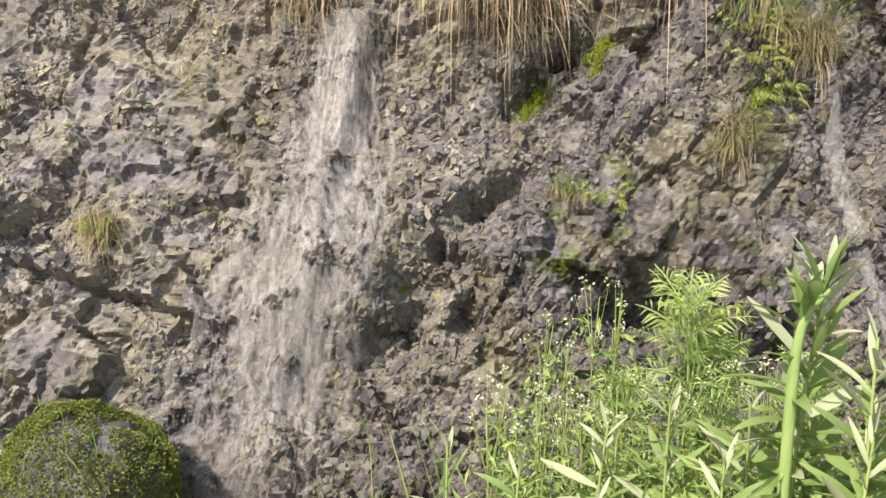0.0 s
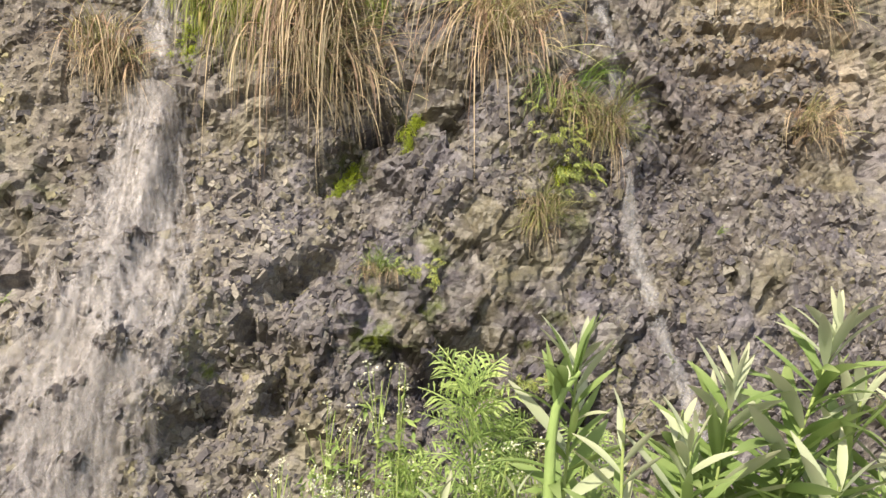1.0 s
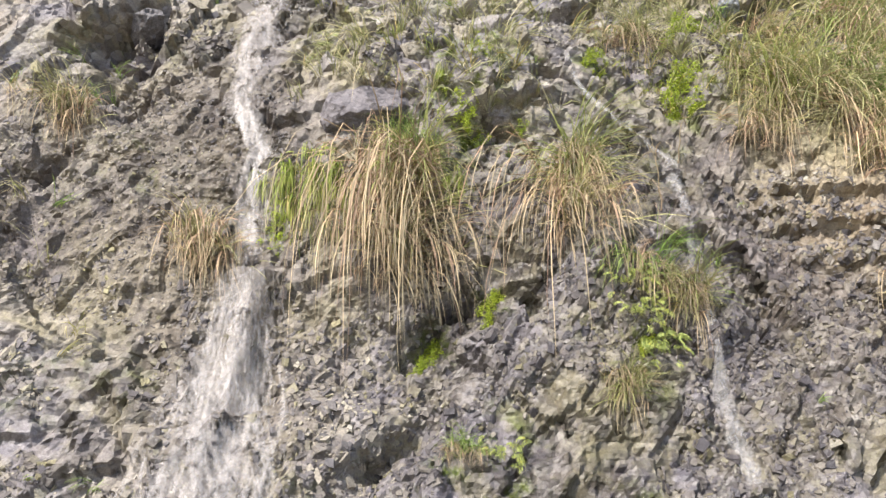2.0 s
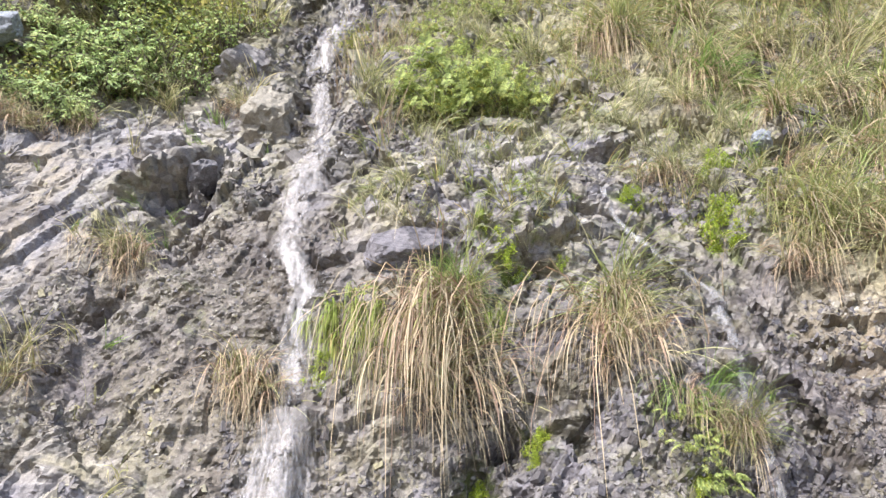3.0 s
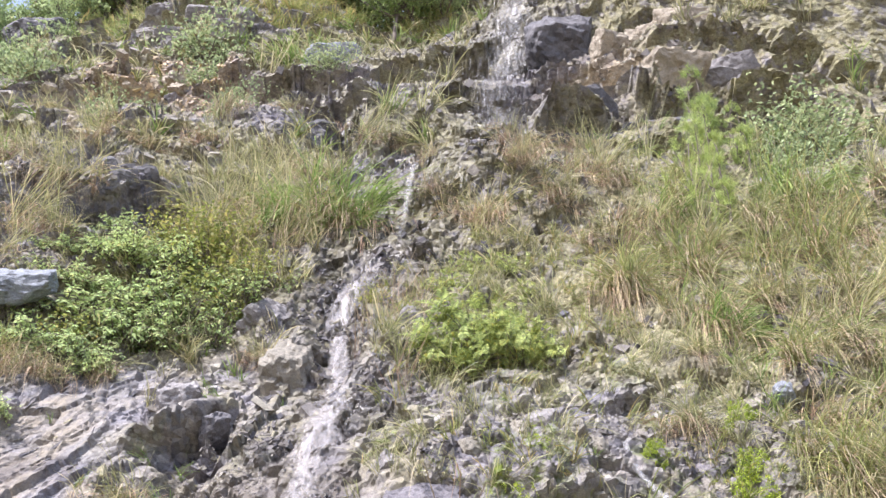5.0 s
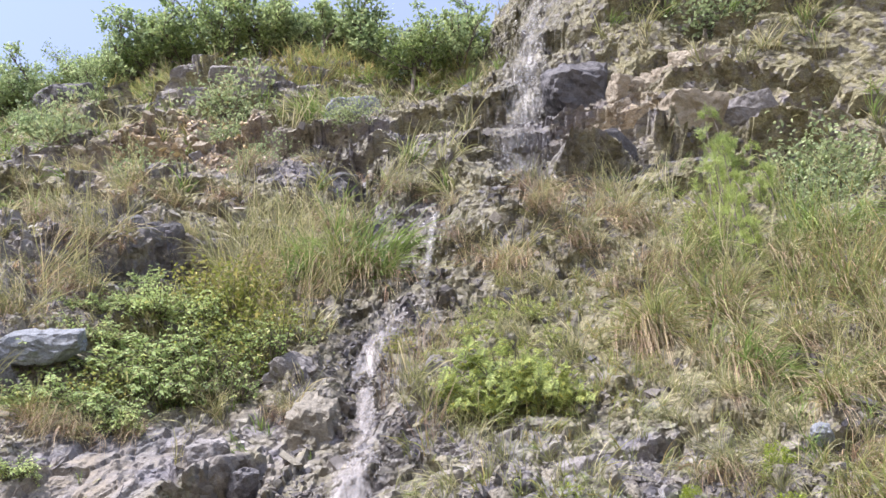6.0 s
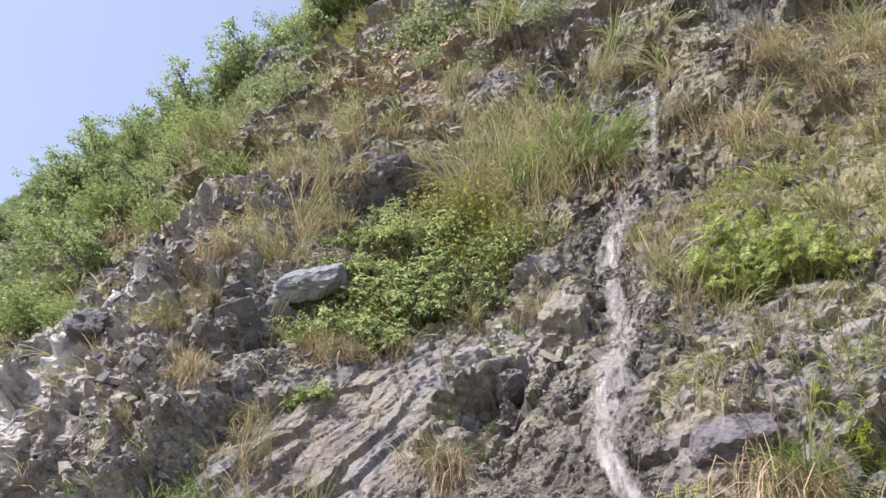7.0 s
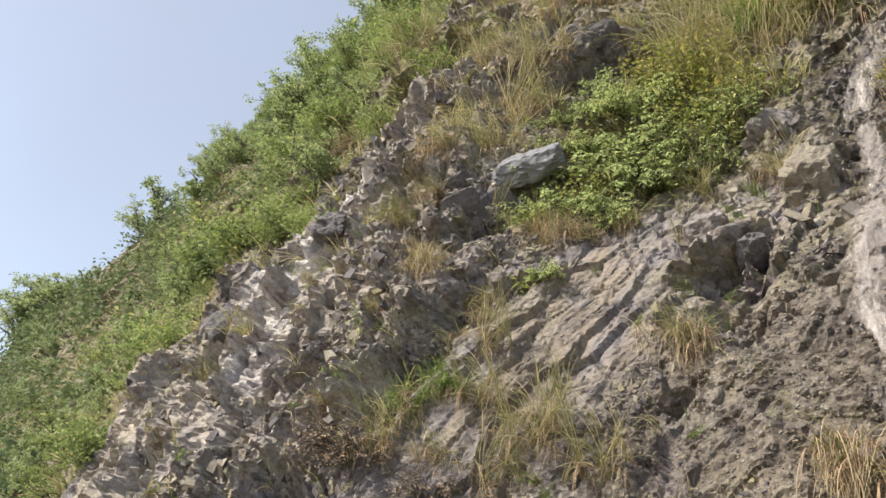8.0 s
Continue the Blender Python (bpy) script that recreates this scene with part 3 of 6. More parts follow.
# overhung ledges, from one end of the lip to the other: x, z, x, z, how far out, how high the bed above is
LEDGES = [
    (1.9, 9.7, 3.9, 10.45, 0.55, 0.6), (3.9, 10.5, 6.6, 10.55, 0.3, 0.3), (3.6, 11.3, 6.9, 11.6, 0.28, 0.4), (2.3, 12.2, 3.9, 11.9, 0.16, 0.4),
    (4.2, 12.6, 7.5, 12.8, 0.3, 0.5), (-6.6, 16.7, -3.9, 17.3, 0.25, 0.5), (-3.0, 14.2, -1.2, 14.1, 0.3, 0.4), (-2.4, 12.2, -1.0, 12.3, 0.35, 0.5), (0.2, 11.2, 1.9, 11.0, 0.35, 0.5), (0.3, 13.2, 2.2, 12.9, 0.4, 0.6),
    (-3.75, 6.9, -2.9, 7.6, 0.3, 0.22), (-3.4, 6.25, -2.75, 6.6, 0.25, 0.2), (-3.75, 4.6, -3.05, 5.05, 0.28, 0.18), (-4.6, 5.6, -4.0, 5.9, 0.2, 0.2), (-5.6, 15.2, -3.6, 15.0, 0.35, 0.4),
    (2.35, 2.4, 3.3, 2.32, 0.06, 0.12), (2.45, 2.62, 3.3, 2.58, 0.06, 0.12), (2.5, 2.2, 3.2, 2.12, 0.05, 0.1), (-1.9, 11.5, -0.9, 11.6, 0.5, 0.5), (0.62, 3.06, 1.28, 3.3, 0.09, 0.1), (0.45, 1.88, 0.78, 2.06, 0.12, 0.14), (-1.65, 3.8, -1.3, 3.98, 0.16, 0.14),
]
# things that stand out: x, z, half width, half height, turn, height
BULGES = [
    (0.8, 3.35, 0.55, 0.18, 8, 0.06), (0.1, 3.45, 0.3, 0.3, 0, 0.1), (-1.2, 5.3, 0.3, 0.25, 0, 0.15), (-0.9, 4.65, 0.16, 0.28, 0, 0.22),
    (-0.25, 4.6, 0.2, 0.3, 0, 0.2), (0.1, 5.2, 0.3, 0.4, 0, 0.12), (3.9, 11.1, 1.2, 0.3, 20, 0.35),
    (2.6, 14.8, 0.8, 0.4, 15, 0.6), (-3.0, 7.7, 0.7, 0.25, 25, 0.12), (-5.1, 7.3, 0.5, 0.5, 0, 0.35), (0.9, 8.0, 0.9, 0.5, 0, 0.5),
    (4.8, 12.7, 1.0, 0.5, 0, 0.5), (-5.2, 17.0, 1.5, 0.7, 10, 0.6), (1.2, 2.2, 0.4, 0.5, 0, 0.08),
]
ROUGH = roughness(GX, GY, GZ)
RAGGED = 1 + 0.45 * facets(np.stack([GX, GY, GZ], 1) / 0.17, 87, 1.4)[0]
for x, z, a, b, turn, depth in HOLLOWS:
    ROUGH -= depth * RAGGED * np.minimum(1.0, 1.35 * blob(GX, GZ, x, z, a, b, turn))
for x, z, a, b, turn, depth in BULGES:
    ROUGH += depth * np.minimum(1.0, 1.3 * blob(GX, GZ, x, z, a, b, turn))
for xa, za, xb, zb, far, bed in LEDGES:
    t = np.clip((GX - xa) / (xb - xa), 0, 1)
    wave = fbm(np.stack([GX * 0.35 / bed, GX * 0 + za, GX * 0], 1), 97, 3)
    above = GZ - (za + t * (zb - za)) - 0.3 * bed * wave
    ends = smooth(xa - 0.25, xa + 0.2, GX) * smooth(xb + 0.25, xb - 0.2, GX) * (1 + 0.35 * wave)
    ROUGH += far * ends * np.where(above > 0, np.exp(-np.clip(above, 0, None) / bed), -0.3 * np.exp(np.clip(above, None, 0) / (0.7 * bed)))
GRID = (np.stack([GX, GY, GZ], 1) + ROUGH[:, None] * OUT).reshape(len(XS), len(ZS), 3)


def spots(x, z):
    """Places on the rough hillside."""
    x, z = np.atleast_1d(np.asarray(x, float)), np.atleast_1d(np.asarray(z, float))
    i = np.clip(np.searchsorted(XS, x) - 1, 0, len(XS) - 2)
    j = np.clip(np.searchsorted(ZS, z) - 1, 0, len(ZS) - 2)
    u = ((x - XS[i]) / (XS[i + 1] - XS[i]))[:, None]
    v = ((z - ZS[j]) / (ZS[j + 1] - ZS[j]))[:, None]
    return (GRID[i, j] * (1 - u) + GRID[i + 1, j] * u) * (1 - v) + (GRID[i, j + 1] * (1 - u) + GRID[i + 1, j + 1] * u) * v


def spot(x, z):
    return Vector(spots(x, z)[0])


MOSSY = [(0.43, 1.85, 0.12), (0.73, 1.97, 0.1), (1.48, 1.68, 0.18), (0.76, 1.27, 0.15), (0.64, 3.1, 0.25), (2.1, 3.42, 0.2), (2.1, 3.9, 0.2), (0.78, 3.5, 0.2), (0.5, 1.1, 0.2), (-0.2, 1.0, 0.15), (1.55, 3.5, 0.2), (-0.05, 3.65, 0.2), (1.25, 0.75, 0.3)]


def hill_masks():
    x, z = GX, GZ
    p = np.stack([x, GY, z], 1)
    broad, mid = fbm(p * 0.55, 81, 4), fbm(p * 1.8, 91, 4)
    wet_dark = np.exp(-(from_line(x, z, MAIN_FALL) / 0.3) ** 2) + np.exp(-(from_line(x, z, SIDE_FALL) / 0.3) ** 2) + np.exp(-(from_line(x, z, HIGH_FALL) / 1.1) ** 2)
    wet_dark = wet_dark + 0.45 * blob(x, z, -2.6, 3.45, 1.3, 0.7, 60) + 0.6 * blob(x, z, 1.5, 1.6, 0.8, 0.8) + 0.7 * smooth(0.9, 0.2, z) * smooth(2.0, -0.5, x) + 0.5 * smooth(0.1, 0.6, mid) + 0.95 * smooth(0.0, 0.5, x) * smooth(3.6, 2.8, x) * smooth(2.9, 2.4, z)
    # darker rock at one deep recess and at two groups of ledges
    wet_dark = wet_dark + 0.8 * blob(x, z, -1.34, 10.6, 0.5, 0.9) + 0.7 * blob(x, z, -3.3, 7.0, 0.8, 0.5, 30) + 0.6 * blob(x, z, -3.5, 4.7, 0.5, 0.4)
    # shade painted in: the deeper a recess, the darker its rock
    wet_dark = wet_dark + 0.8 * np.clip(-ROUGH * 3.5 - 0.3, 0, 1)
    wet_dark = wet_dark * (1 - 0.6 * smooth(-3.0, -4.2, x))
    soil = blob(x, z, -0.95, 2.9, 0.9, 0.8) + blob(x, z, -0.6, 1.5, 0.5, 0.9) + 0.8 * blob(x, z, 2.6, 2.4, 0.8, 0.8) + blob(x, z, -4.9, 13.2, 1.8, 1.8) + 0.3 * blob(x, z, -2.3, 2.4, 0.8, 0.8) + 0.35 * smooth(0.0, 0.7, broad) * (z > 2.6)
    moss = sum(1.3 * blob(x, z, a, b, r, r) for a, b, r in MOSSY) + 0.35 * smooth(0.1, 0.8, mid) * smooth(5.0, 3.0, z) + 0.4 * smooth(-0.3, 0.3, mid) * smooth(-0.4, 0.2, x) * smooth(2.6, 2.0, x) * smooth(2.8, 3.1, z) * smooth(5.2, 4.2, z)
    turf = smooth(4.0, 6.0, z) * smooth(-0.35, 0.25, broad + 0.25 * mid) + smooth(2.1, 2.8, x) * smooth(2.4, 3.4, z) + smooth(-8, -10, x)
    turf = turf + 0.8 * smooth(-0.2, 0.2, x) * smooth(3.8, 4.6, z)
    turf = turf * (1 - blob(x, z, -4.9, 13.2, 1.6, 1.5)) * (1 - np.clip(1.4 * blob(x, z, -5.3, 5.5, 1.0, 2.4), 0, 1)) * (1 - np.clip(1.3 * blob(x, z, 2.6, 12.5, 1.8, 2.6), 0, 1)) * (1 - 0.7 * blob(x, z, 5.0, 11.6, 1.8, 0.9))
    pale = 1.2 * np.exp(-(from_line(x, z, PALE_RUN) / 0.23) ** 2) * smooth(-0.7, 0.0, mid)
    crag = smooth(-2.9, -3.6, x) * smooth(9.0, 7.8, z) * smooth(-6.8, -6.0, x) * smooth(-0.5, 0.4, broad)
    pale = pale + 0.3 * crag
    tan = 0.35 * crag + blob(x, z, -4.9, 13.2, 1.8, 1.5) + 1.2 * blob(x, z, 5.0, 11.7, 2.0, 1.2) * smooth(-0.5, 0.2, mid) + 0.8 * blob(x, z, 3.2, 11.7, 0.7, 0.4) + 0.6 * blob(x, z, -2.0, 14.6, 1.2, 0.4)
    tan = tan + 0.9 * blob(x, z, 2.95, 2.45, 0.55, 0.4)
    return {"wet_dark": wet_dark, "soil": soil, "moss": moss, "turf": turf, "pale": pale, "slab": slab_part(x, z), "tan": tan}


def build_hill():
    a, b = len(XS), len(ZS)
    i = (np.arange(a - 1) * b)[:, None] + np.arange(b - 1)[None]
    f = np.stack([i, i + b, i + b + 1, i + 1], 2).reshape(-1, 4)
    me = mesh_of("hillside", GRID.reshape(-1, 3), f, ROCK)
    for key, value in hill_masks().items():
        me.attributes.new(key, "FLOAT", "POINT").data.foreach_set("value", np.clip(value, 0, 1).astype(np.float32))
    return tagged(new("hillside", me), "steep hillside of broken grey-brown rock, wet and mossy", "hillside", kind="structure")


build_hill()


def build_ground():
    """The verge and road that the hill rises from, out to the horizon behind the viewer."""
    xs = np.concatenate([[-2500, -400, -80], np.linspace(-30, 30, 301), [80, 400, 2500]])
    ys = np.concatenate([[-2500, -500, -90, -30, -12], np.linspace(-6, 4.2, 103)])
    x, y = [v.ravel() for v in np.meshgrid(xs, ys, indexing="ij")]
    near = smooth(40, 20, np.abs(x)) * smooth(-20, -8, y)
    z = near * (0.03 * fbm(np.stack([x, y, 0 * x], 1) * 1.7, 5) - 0.45 * smooth(2.1, 2.8, y + 0.3 * fbm(np.stack([x, 0 * x, 0 * x], 1) * 0.9, 15))) - 0.02
    b = len(ys)
    i = (np.arange(len(xs) - 1) * b)[:, None] + np.arange(b - 1)[None]
    f = np.stack([i, i + b, i + b + 1, i + 1], 2).reshape(-1, 4)
    k = Nodes("gravel_verge")
    n, g = k.noise(1.2, 5), k.noise(40, 5, 0.7)
    k.bump(g, 0.6, 0.02)
    me = mesh_of("ground", np.stack([x, y, z], 1), f, k.done(k.mix(0.5, k.ramp(n, [(0.35, (0.1, 0.085, 0.06)), (0.65, (0.26, 0.22, 0.16))]), k.ramp(g, [(0.3, (0.08, 0.07, 0.055)), (0.7, (0.34, 0.3, 0.24))])), 0.9), smooth_faces=True)
    tagged(new("ground", me), "gravelly brown verge at the foot of the hill", "ground", kind="structure")


build_ground()

# ---- falling water ----
def along_line(line, step):
    pts = [np.array(line[0], float)]
    for a, b in zip(line, line[1:]):
        n = max(1, int(math.dist(a, b) / step))
        pts += [np.array(a) + (np.array(b) - a) * (i + 1) / n for i in range(n)]
    return np.array(pts)


def leap(y, reach):
    """Water leaves the rock at a lip and comes back to it further down."""
    out = y.copy()
    for i in range(1, len(y)):
        out[i] = min(out[i], out[i - 1] + reach)
    k = np.hanning(13)[1:-1]
    return np.convolve(np.pad(out, 5, mode="edge"), k / k.sum(), "valid")


def sheet(line, widths, lift, rng, across=13, step=0.05, reach=0.01):
    """A broken skin of water down a line on the hillside."""
    c = along_line(line, step)
    w = np.interp(np.linspace(0, 1, len(c)), np.linspace(0, 1, len(widths)), widths)
    u = np.linspace(-1, 1, across)
    grid = np.zeros((len(c), across, 3))
    for j, v in enumerate(u):
        jag = 0.12 * value_noise(np.stack([c[:, 1] * 5, c[:, 0] * 0 + 3.0 * np.sign(v), c[:, 0] * 0], 1), 7)
        x = c[:, 0] + v * w * (1 + jag)
        p = spots(x, c[:, 1])
        p[:, 1] = leap(p[:, 1] - lift * (1 - 0.75 * v * v), reach)
        grid[:, j] = p
    n = len(c)
    i = (np.arange(n - 1) * across)[:, None] + np.arange(across - 1)[None]
    f = np.stack([i, i + across, i + across + 1, i + 1], 2).reshape(-1, 4)
    body = np.tile(1 - np.abs(u) ** 1.6, (n, 1))
    return grid.reshape(-1, 3), f, body.ravel()


def strands(line, widths, lift, rng, count, length, thick, reach=0.01, step=0.02):
    """Threads and drops of white water along the same line."""
    c = along_line(line, step)
    w = np.interp(np.linspace(0, 1, len(c)), np.linspace(0, 1, len(widths)), widths)
    pieces = []
    for _ in range(count):
        k = max(1, int(rng.uniform(*length) / step))
        i = rng.integers(0, max(1, len(c) - k))
        v = float(np.clip(rng.normal(0, 0.48), -1.05, 1.05))
        seg = c[i:i + k + 1]
        x = seg[:, 0] + (v + 0.02 * np.cumsum(rng.normal(0, 0.4, len(seg)))) * w[i:i + k + 1]
        p = spots(x, seg[:, 1])
        p[:, 1] = leap(p[:, 1] - lift * rng.uniform(0.5, 1.9), reach)
        r = rng.uniform(*thick) * np.interp(np.linspace(0, 1, len(seg)), [0, 0.25, 0.7, 1], [0.2, 0.8, 1.0, 0.25])
        pv, pf, _ = tube(p, r, 3)
        pieces.append((pv, pf, np.full(len(pv), 0.9)))
    return merged(pieces)


def rills(line, widths, lift, rng, count, thin, reach):
    """Narrow streams that part and meet within one fall."""
    c = along_line(line, 0.06)
    w = np.interp(np.linspace(0, 1, len(c)), np.linspace(0, 1, len(widths)), widths)
    pieces = []
    for _ in range(count):
        k = int(len(c) * rng.uniform(0.2, 0.75))
        i = rng.integers(0, max(1, len(c) - k))
        v = np.clip(rng.normal(0, 0.5), -0.9, 0.9) + np.cumsum(rng.normal(0, 0.06, k))
        run = [(c[i + j, 0] + float(v[j]) * w[i + j], c[i + j, 1]) for j in range(k)]
        if k < 4:
            continue
        half = rng.uniform(*thin) * np.interp(np.linspace(0, 1, 7), [0, 0.2, 0.8, 1], [0.25, 1, 0.9, 0.2]) * rng.uniform(0.6, 1.3, 7)
        pieces.append(sheet(run, half, lift * rng.uniform(0.8, 1.6), rng, 7, 0.04, reach))
    return merged(pieces)


def splash(rng, centres, count, spread, size):
    """Drops thrown up where the water strikes."""
    c = np.asarray(centres)[rng.integers(0, len(centres), count)]
    p = spots(c[:, 0] + rng.normal(0, spread, count), c[:, 1] + rng.normal(0, spread * 0.7, count))
    p = p + OUT * np.abs(rng.normal(0.04, 0.06, count))[:, None]
    s = rng.uniform(*size, count)[:, None, None]
    shape = np.array([[0, 0, 1.8], [1, 0, 0], [0, -1, 0], [-1, 0, 0], [0, 1, 0], [0, 0, -1.3]])
    v = (p[:, None] + s * shape[None] * rng.uniform(0.6, 1.4, (count, 6, 1))).reshape(-1, 3)
    b = (np.arange(count) * 6)[:, None]
    f = np.stack([b + t for t in ([0, 1, 2], [0, 2, 3], [0, 3, 4], [0, 4, 1], [5, 2, 1], [5, 3, 2], [5, 4, 3], [5, 1, 4])], 1).reshape(-1, 3)
    return v, f, np.full(len(v), 0.9)


def build_water():
    rng = np.random.default_rng(4)
    main = tagged(new("waterfall"), "white water tumbling down wet brown rock in thin sheets", "waterfall")
    runs = [
        ("cascade", MAIN_FALL[:5], [0.19, 0.16, 0.06, 0.13, 0.23], 0.03, 260, (0.02, 0.06), (0.002, 0.0045), 0.02, 8, (0.03, 0.09)),
        ("middle_fall", MAIN_FALL[3:9], [0.22, 0.23, 0.12, 0.1, 0.13, 0.17], 0.02, 300, (0.02, 0.06), (0.0014, 0.003), 0.012, 8, (0.03, 0.08)),
        ("lower_fall", MAIN_FALL[8:], [0.16, 0.22, 0.28, 0.35, 0.37, 0.38, 0.43, 0.45], 0.03, 3600, (0.02, 0.08), (0.0013, 0.0032), 0.012, 32, (0.02, 0.07)),
    ]
    for name, line, widths, lift, count, length, thick, reach, streams, thin in runs:
        v, f, t = sheet(line, widths, lift, rng, reach=reach)
        t = t - (0.3 * smooth(0.9, 0.4, v[:, 2]) if name == "lower_fall" else 0.22)
        ob = part(name, mesh_of(name, v, f, FILM, t, True), main)
        v, f, t = rills(line, widths, lift, rng, streams, thin, reach)
        tagged(part("stream", mesh_of("stream", v, f, WATER, t, True), ob, "narrow white streams that part and meet"), kind="stuff")
        v, f, t = strands(line, widths, lift, rng, count, length, thick, reach)
        tagged(part("spray", mesh_of("spray", v, f, SPRAY, t, True), ob, "bright threads of falling water"), kind="stuff")
    v, f, t = splash(rng, [(-1.0, 0.3), (-0.8, 0.35), (-1.2, 0.25), (-0.5, 4.0), (-0.45, 3.95), (-0.55, 6.0), (-0.6, 5.4), (-0.5, 2.25), (-0.9, 0.75), (-0.7, 0.75), (-1.1, 0.4), (-0.6, 3.2)], 1500, 0.1, (0.003, 0.007))
    tagged(part("splash", mesh_of("splash", v, f, SPRAY, t), main, "scattered white drops"), kind="stuff")
    side = tagged(new("waterfall"), "narrow side stream running over dark wet rock", "waterfall")
    w = [0.03, 0.045, 0.06, 0.065, 0.05, 0.035, 0.06, 0.06, 0.06, 0.08, 0.09]
    v, f, t = sheet(SIDE_FALL, w, 0.03, rng, 7, reach=0.035)
    ob = part("sheet", mesh_of("sheet", v, f, THIN_WATER, t, True), side)
    v, f, t = strands(SIDE_FALL, w, 0.03, rng, 700, (0.015, 0.06), (0.001, 0.0028), 0.035)
    tagged(part("spray", mesh_of("spray", v, f, SPRAY, t, True), ob, "bright threads of falling water"), kind="stuff")
    v, f, t = splash(rng, [(1.88, 2.85), (1.35, 4.0), (1.8, 2.15)], 150, 0.06, (0.002, 0.005))
    tagged(part("splash", mesh_of("splash", v, f, SPRAY, t), side, "scattered white drops"), kind="stuff")
    high = tagged(new("waterfall"), "thin veil of drops falling over the high ledge", "waterfall")
    for name, line, w, count, thick in (("veil", HIGH_FALL[:5], [0.25, 0.5, 0.85, 0.8, 0.5], 2400, (0.003, 0.0065)), ("trickle", HIGH_FALL[6:], [0.08, 0.09, 0.07], 90, (0.002, 0.0035))):
        v, f, t = sheet(line, w, 0.12, rng, 11, 0.12, 0.02)
        ob = part(name, mesh_of(name, v, f, THIN_WATER, t - (0.42 if name == "veil" else 0.15), True), high)
        v, f, t = strands(line, w, 0.12, rng, count, (0.05, 0.16), thick, 0.02, 0.04)
        tagged(part("spray", mesh_of("spray", v, f, SPRAY, t, True), ob, "bright threads of falling water"), kind="stuff")


build_water()

# ---- grass tussocks ----
def tussock(seed, name, green, dry, blade, skirt, label):
    """A clump of grass on a steep bank: green blades that arch out, and a skirt of dead ones that hang."""
    rng = np.random.default_rng(seed)
    top = new(name)
    for key, how, material, words in (("foliage", blade, green, ""), ("dead_skirt", skirt, dry, "dead straw-coloured blades hanging down")):
        n = how["n"]
        if not n:
            continue
        # blades leave in tufts, each with its own lean and length
        m = 13
        tuft = rng.integers(0, m, n)
        a = rng.uniform(math.pi * 0.9, math.pi * 2.1, m)[tuft] + rng.normal(0, 0.28, n)
        out = np.clip(rng.uniform(0.15, 1.0, m)[tuft] + rng.normal(0, 0.15, n), 0.05, 1.2) * how["out"]
        way = np.stack([np.cos(a) * out * 1.2, np.sin(a) * out * 0.9 - 0.1, np.clip(rng.uniform(0.25, 1.0, m)[tuft] + rng.normal(0, 0.15, n), 0.1, 1.3) * how["up"]], 1)
        roots = np.stack([rng.normal(0, how["spread"] * 1.5, m)[tuft], np.zeros(n), rng.normal(0, how["spread"] * 1.1, m)[tuft]], 1) + rng.normal(0, 0.02, (n, 3))
        long = rng.uniform(*how["long"], n) * rng.uniform(0.65, 1.15, m)[tuft]
        v, f, t = blades(rng, roots, way, long, rng.uniform(*how["droop"], n), rng.uniform(*how["wide"], n), 6)
        part(key, mesh_of(key, v, f, material, t), top, words)
    return tagged(top, label, "grass clump", "grass clumps on the hillside")


USED = set()


def spread_over(kinds, rows, turn_seed):
    """Copies of the built clumps at (x, z, size, which)."""
    rng = random.Random(turn_seed)
    for x, z, size, which in rows:
        p = spot(x, z)
        m = Matrix.Translation(p + Vector(OUT) * 0.01) @ Matrix.Rotation(rng.uniform(-0.45, 0.45), 4, "Z")
        ob = kinds[which]
        if which not in USED:
            USED.add(which)
            ob.matrix_basis = m @ Matrix.Diagonal((size, size, size, 1))
        else:
            c = copy_thing(ob, m)
            c.scale = (size, size, size * rng.uniform(0.9, 1.1))


FOUNTAIN = [tussock(101 + i, "grass_tussock", GREEN_BLADE, STRAW,
                    dict(n=150, out=0.5, up=1.0, spread=0.06, long=(0.2, 0.6), droop=(1.2, 4.5), wide=(0.005, 0.009)),
                    dict(n=210, out=0.3, up=0.45, spread=0.08, long=(0.4, 1.45), droop=(3.0, 8.0), wide=(0.004, 0.008)),
                    "grass tussock with arching green blades and a dry hanging skirt") for i in range(2)]
LUSH = [tussock(111 + i, "grass_tussock", LUSH_BLADE, STRAW,
                dict(n=240, out=0.7, up=1.0, spread=0.09, long=(0.3, 0.8), droop=(1.2, 3.8), wide=(0.005, 0.01)),
                dict(n=140, out=0.4, up=0.2, spread=0.09, long=(0.3, 0.6), droop=(3.0, 7.0), wide=(0.005, 0.008)),
                "bright green tall grass clump growing from the rock") for i in range(2)]
DRY = [tussock(121 + i, "grass_tussock", OLIVE_BLADE, STRAW,
               dict(n=110, out=0.6, up=1.0, spread=0.07, long=(0.2, 0.55), droop=(0.8, 2.4), wide=(0.004, 0.007)),
               dict(n=150, out=0.5, up=0.5, spread=0.08, long=(0.25, 0.6), droop=(2.0, 6.0), wide=(0.004, 0.007)),
               "dry yellowish grass tussock hanging from the rock") for i in range(2)]
TALL = [tussock(131 + i, "tall_grass", OLIVE_BLADE, STRAW,
                dict(n=130, out=0.55, up=1.2, spread=0.14, long=(0.3, 1.1), droop=(0.4, 2.8), wide=(0.005, 0.009)),
                dict(n=90, out=0.6, up=0.5, spread=0.14, long=(0.3, 0.7), droop=(2.0, 5.0), wide=(0.005, 0.009)),
                "tall pale feathery grass gone to straw") for i in range(2)]
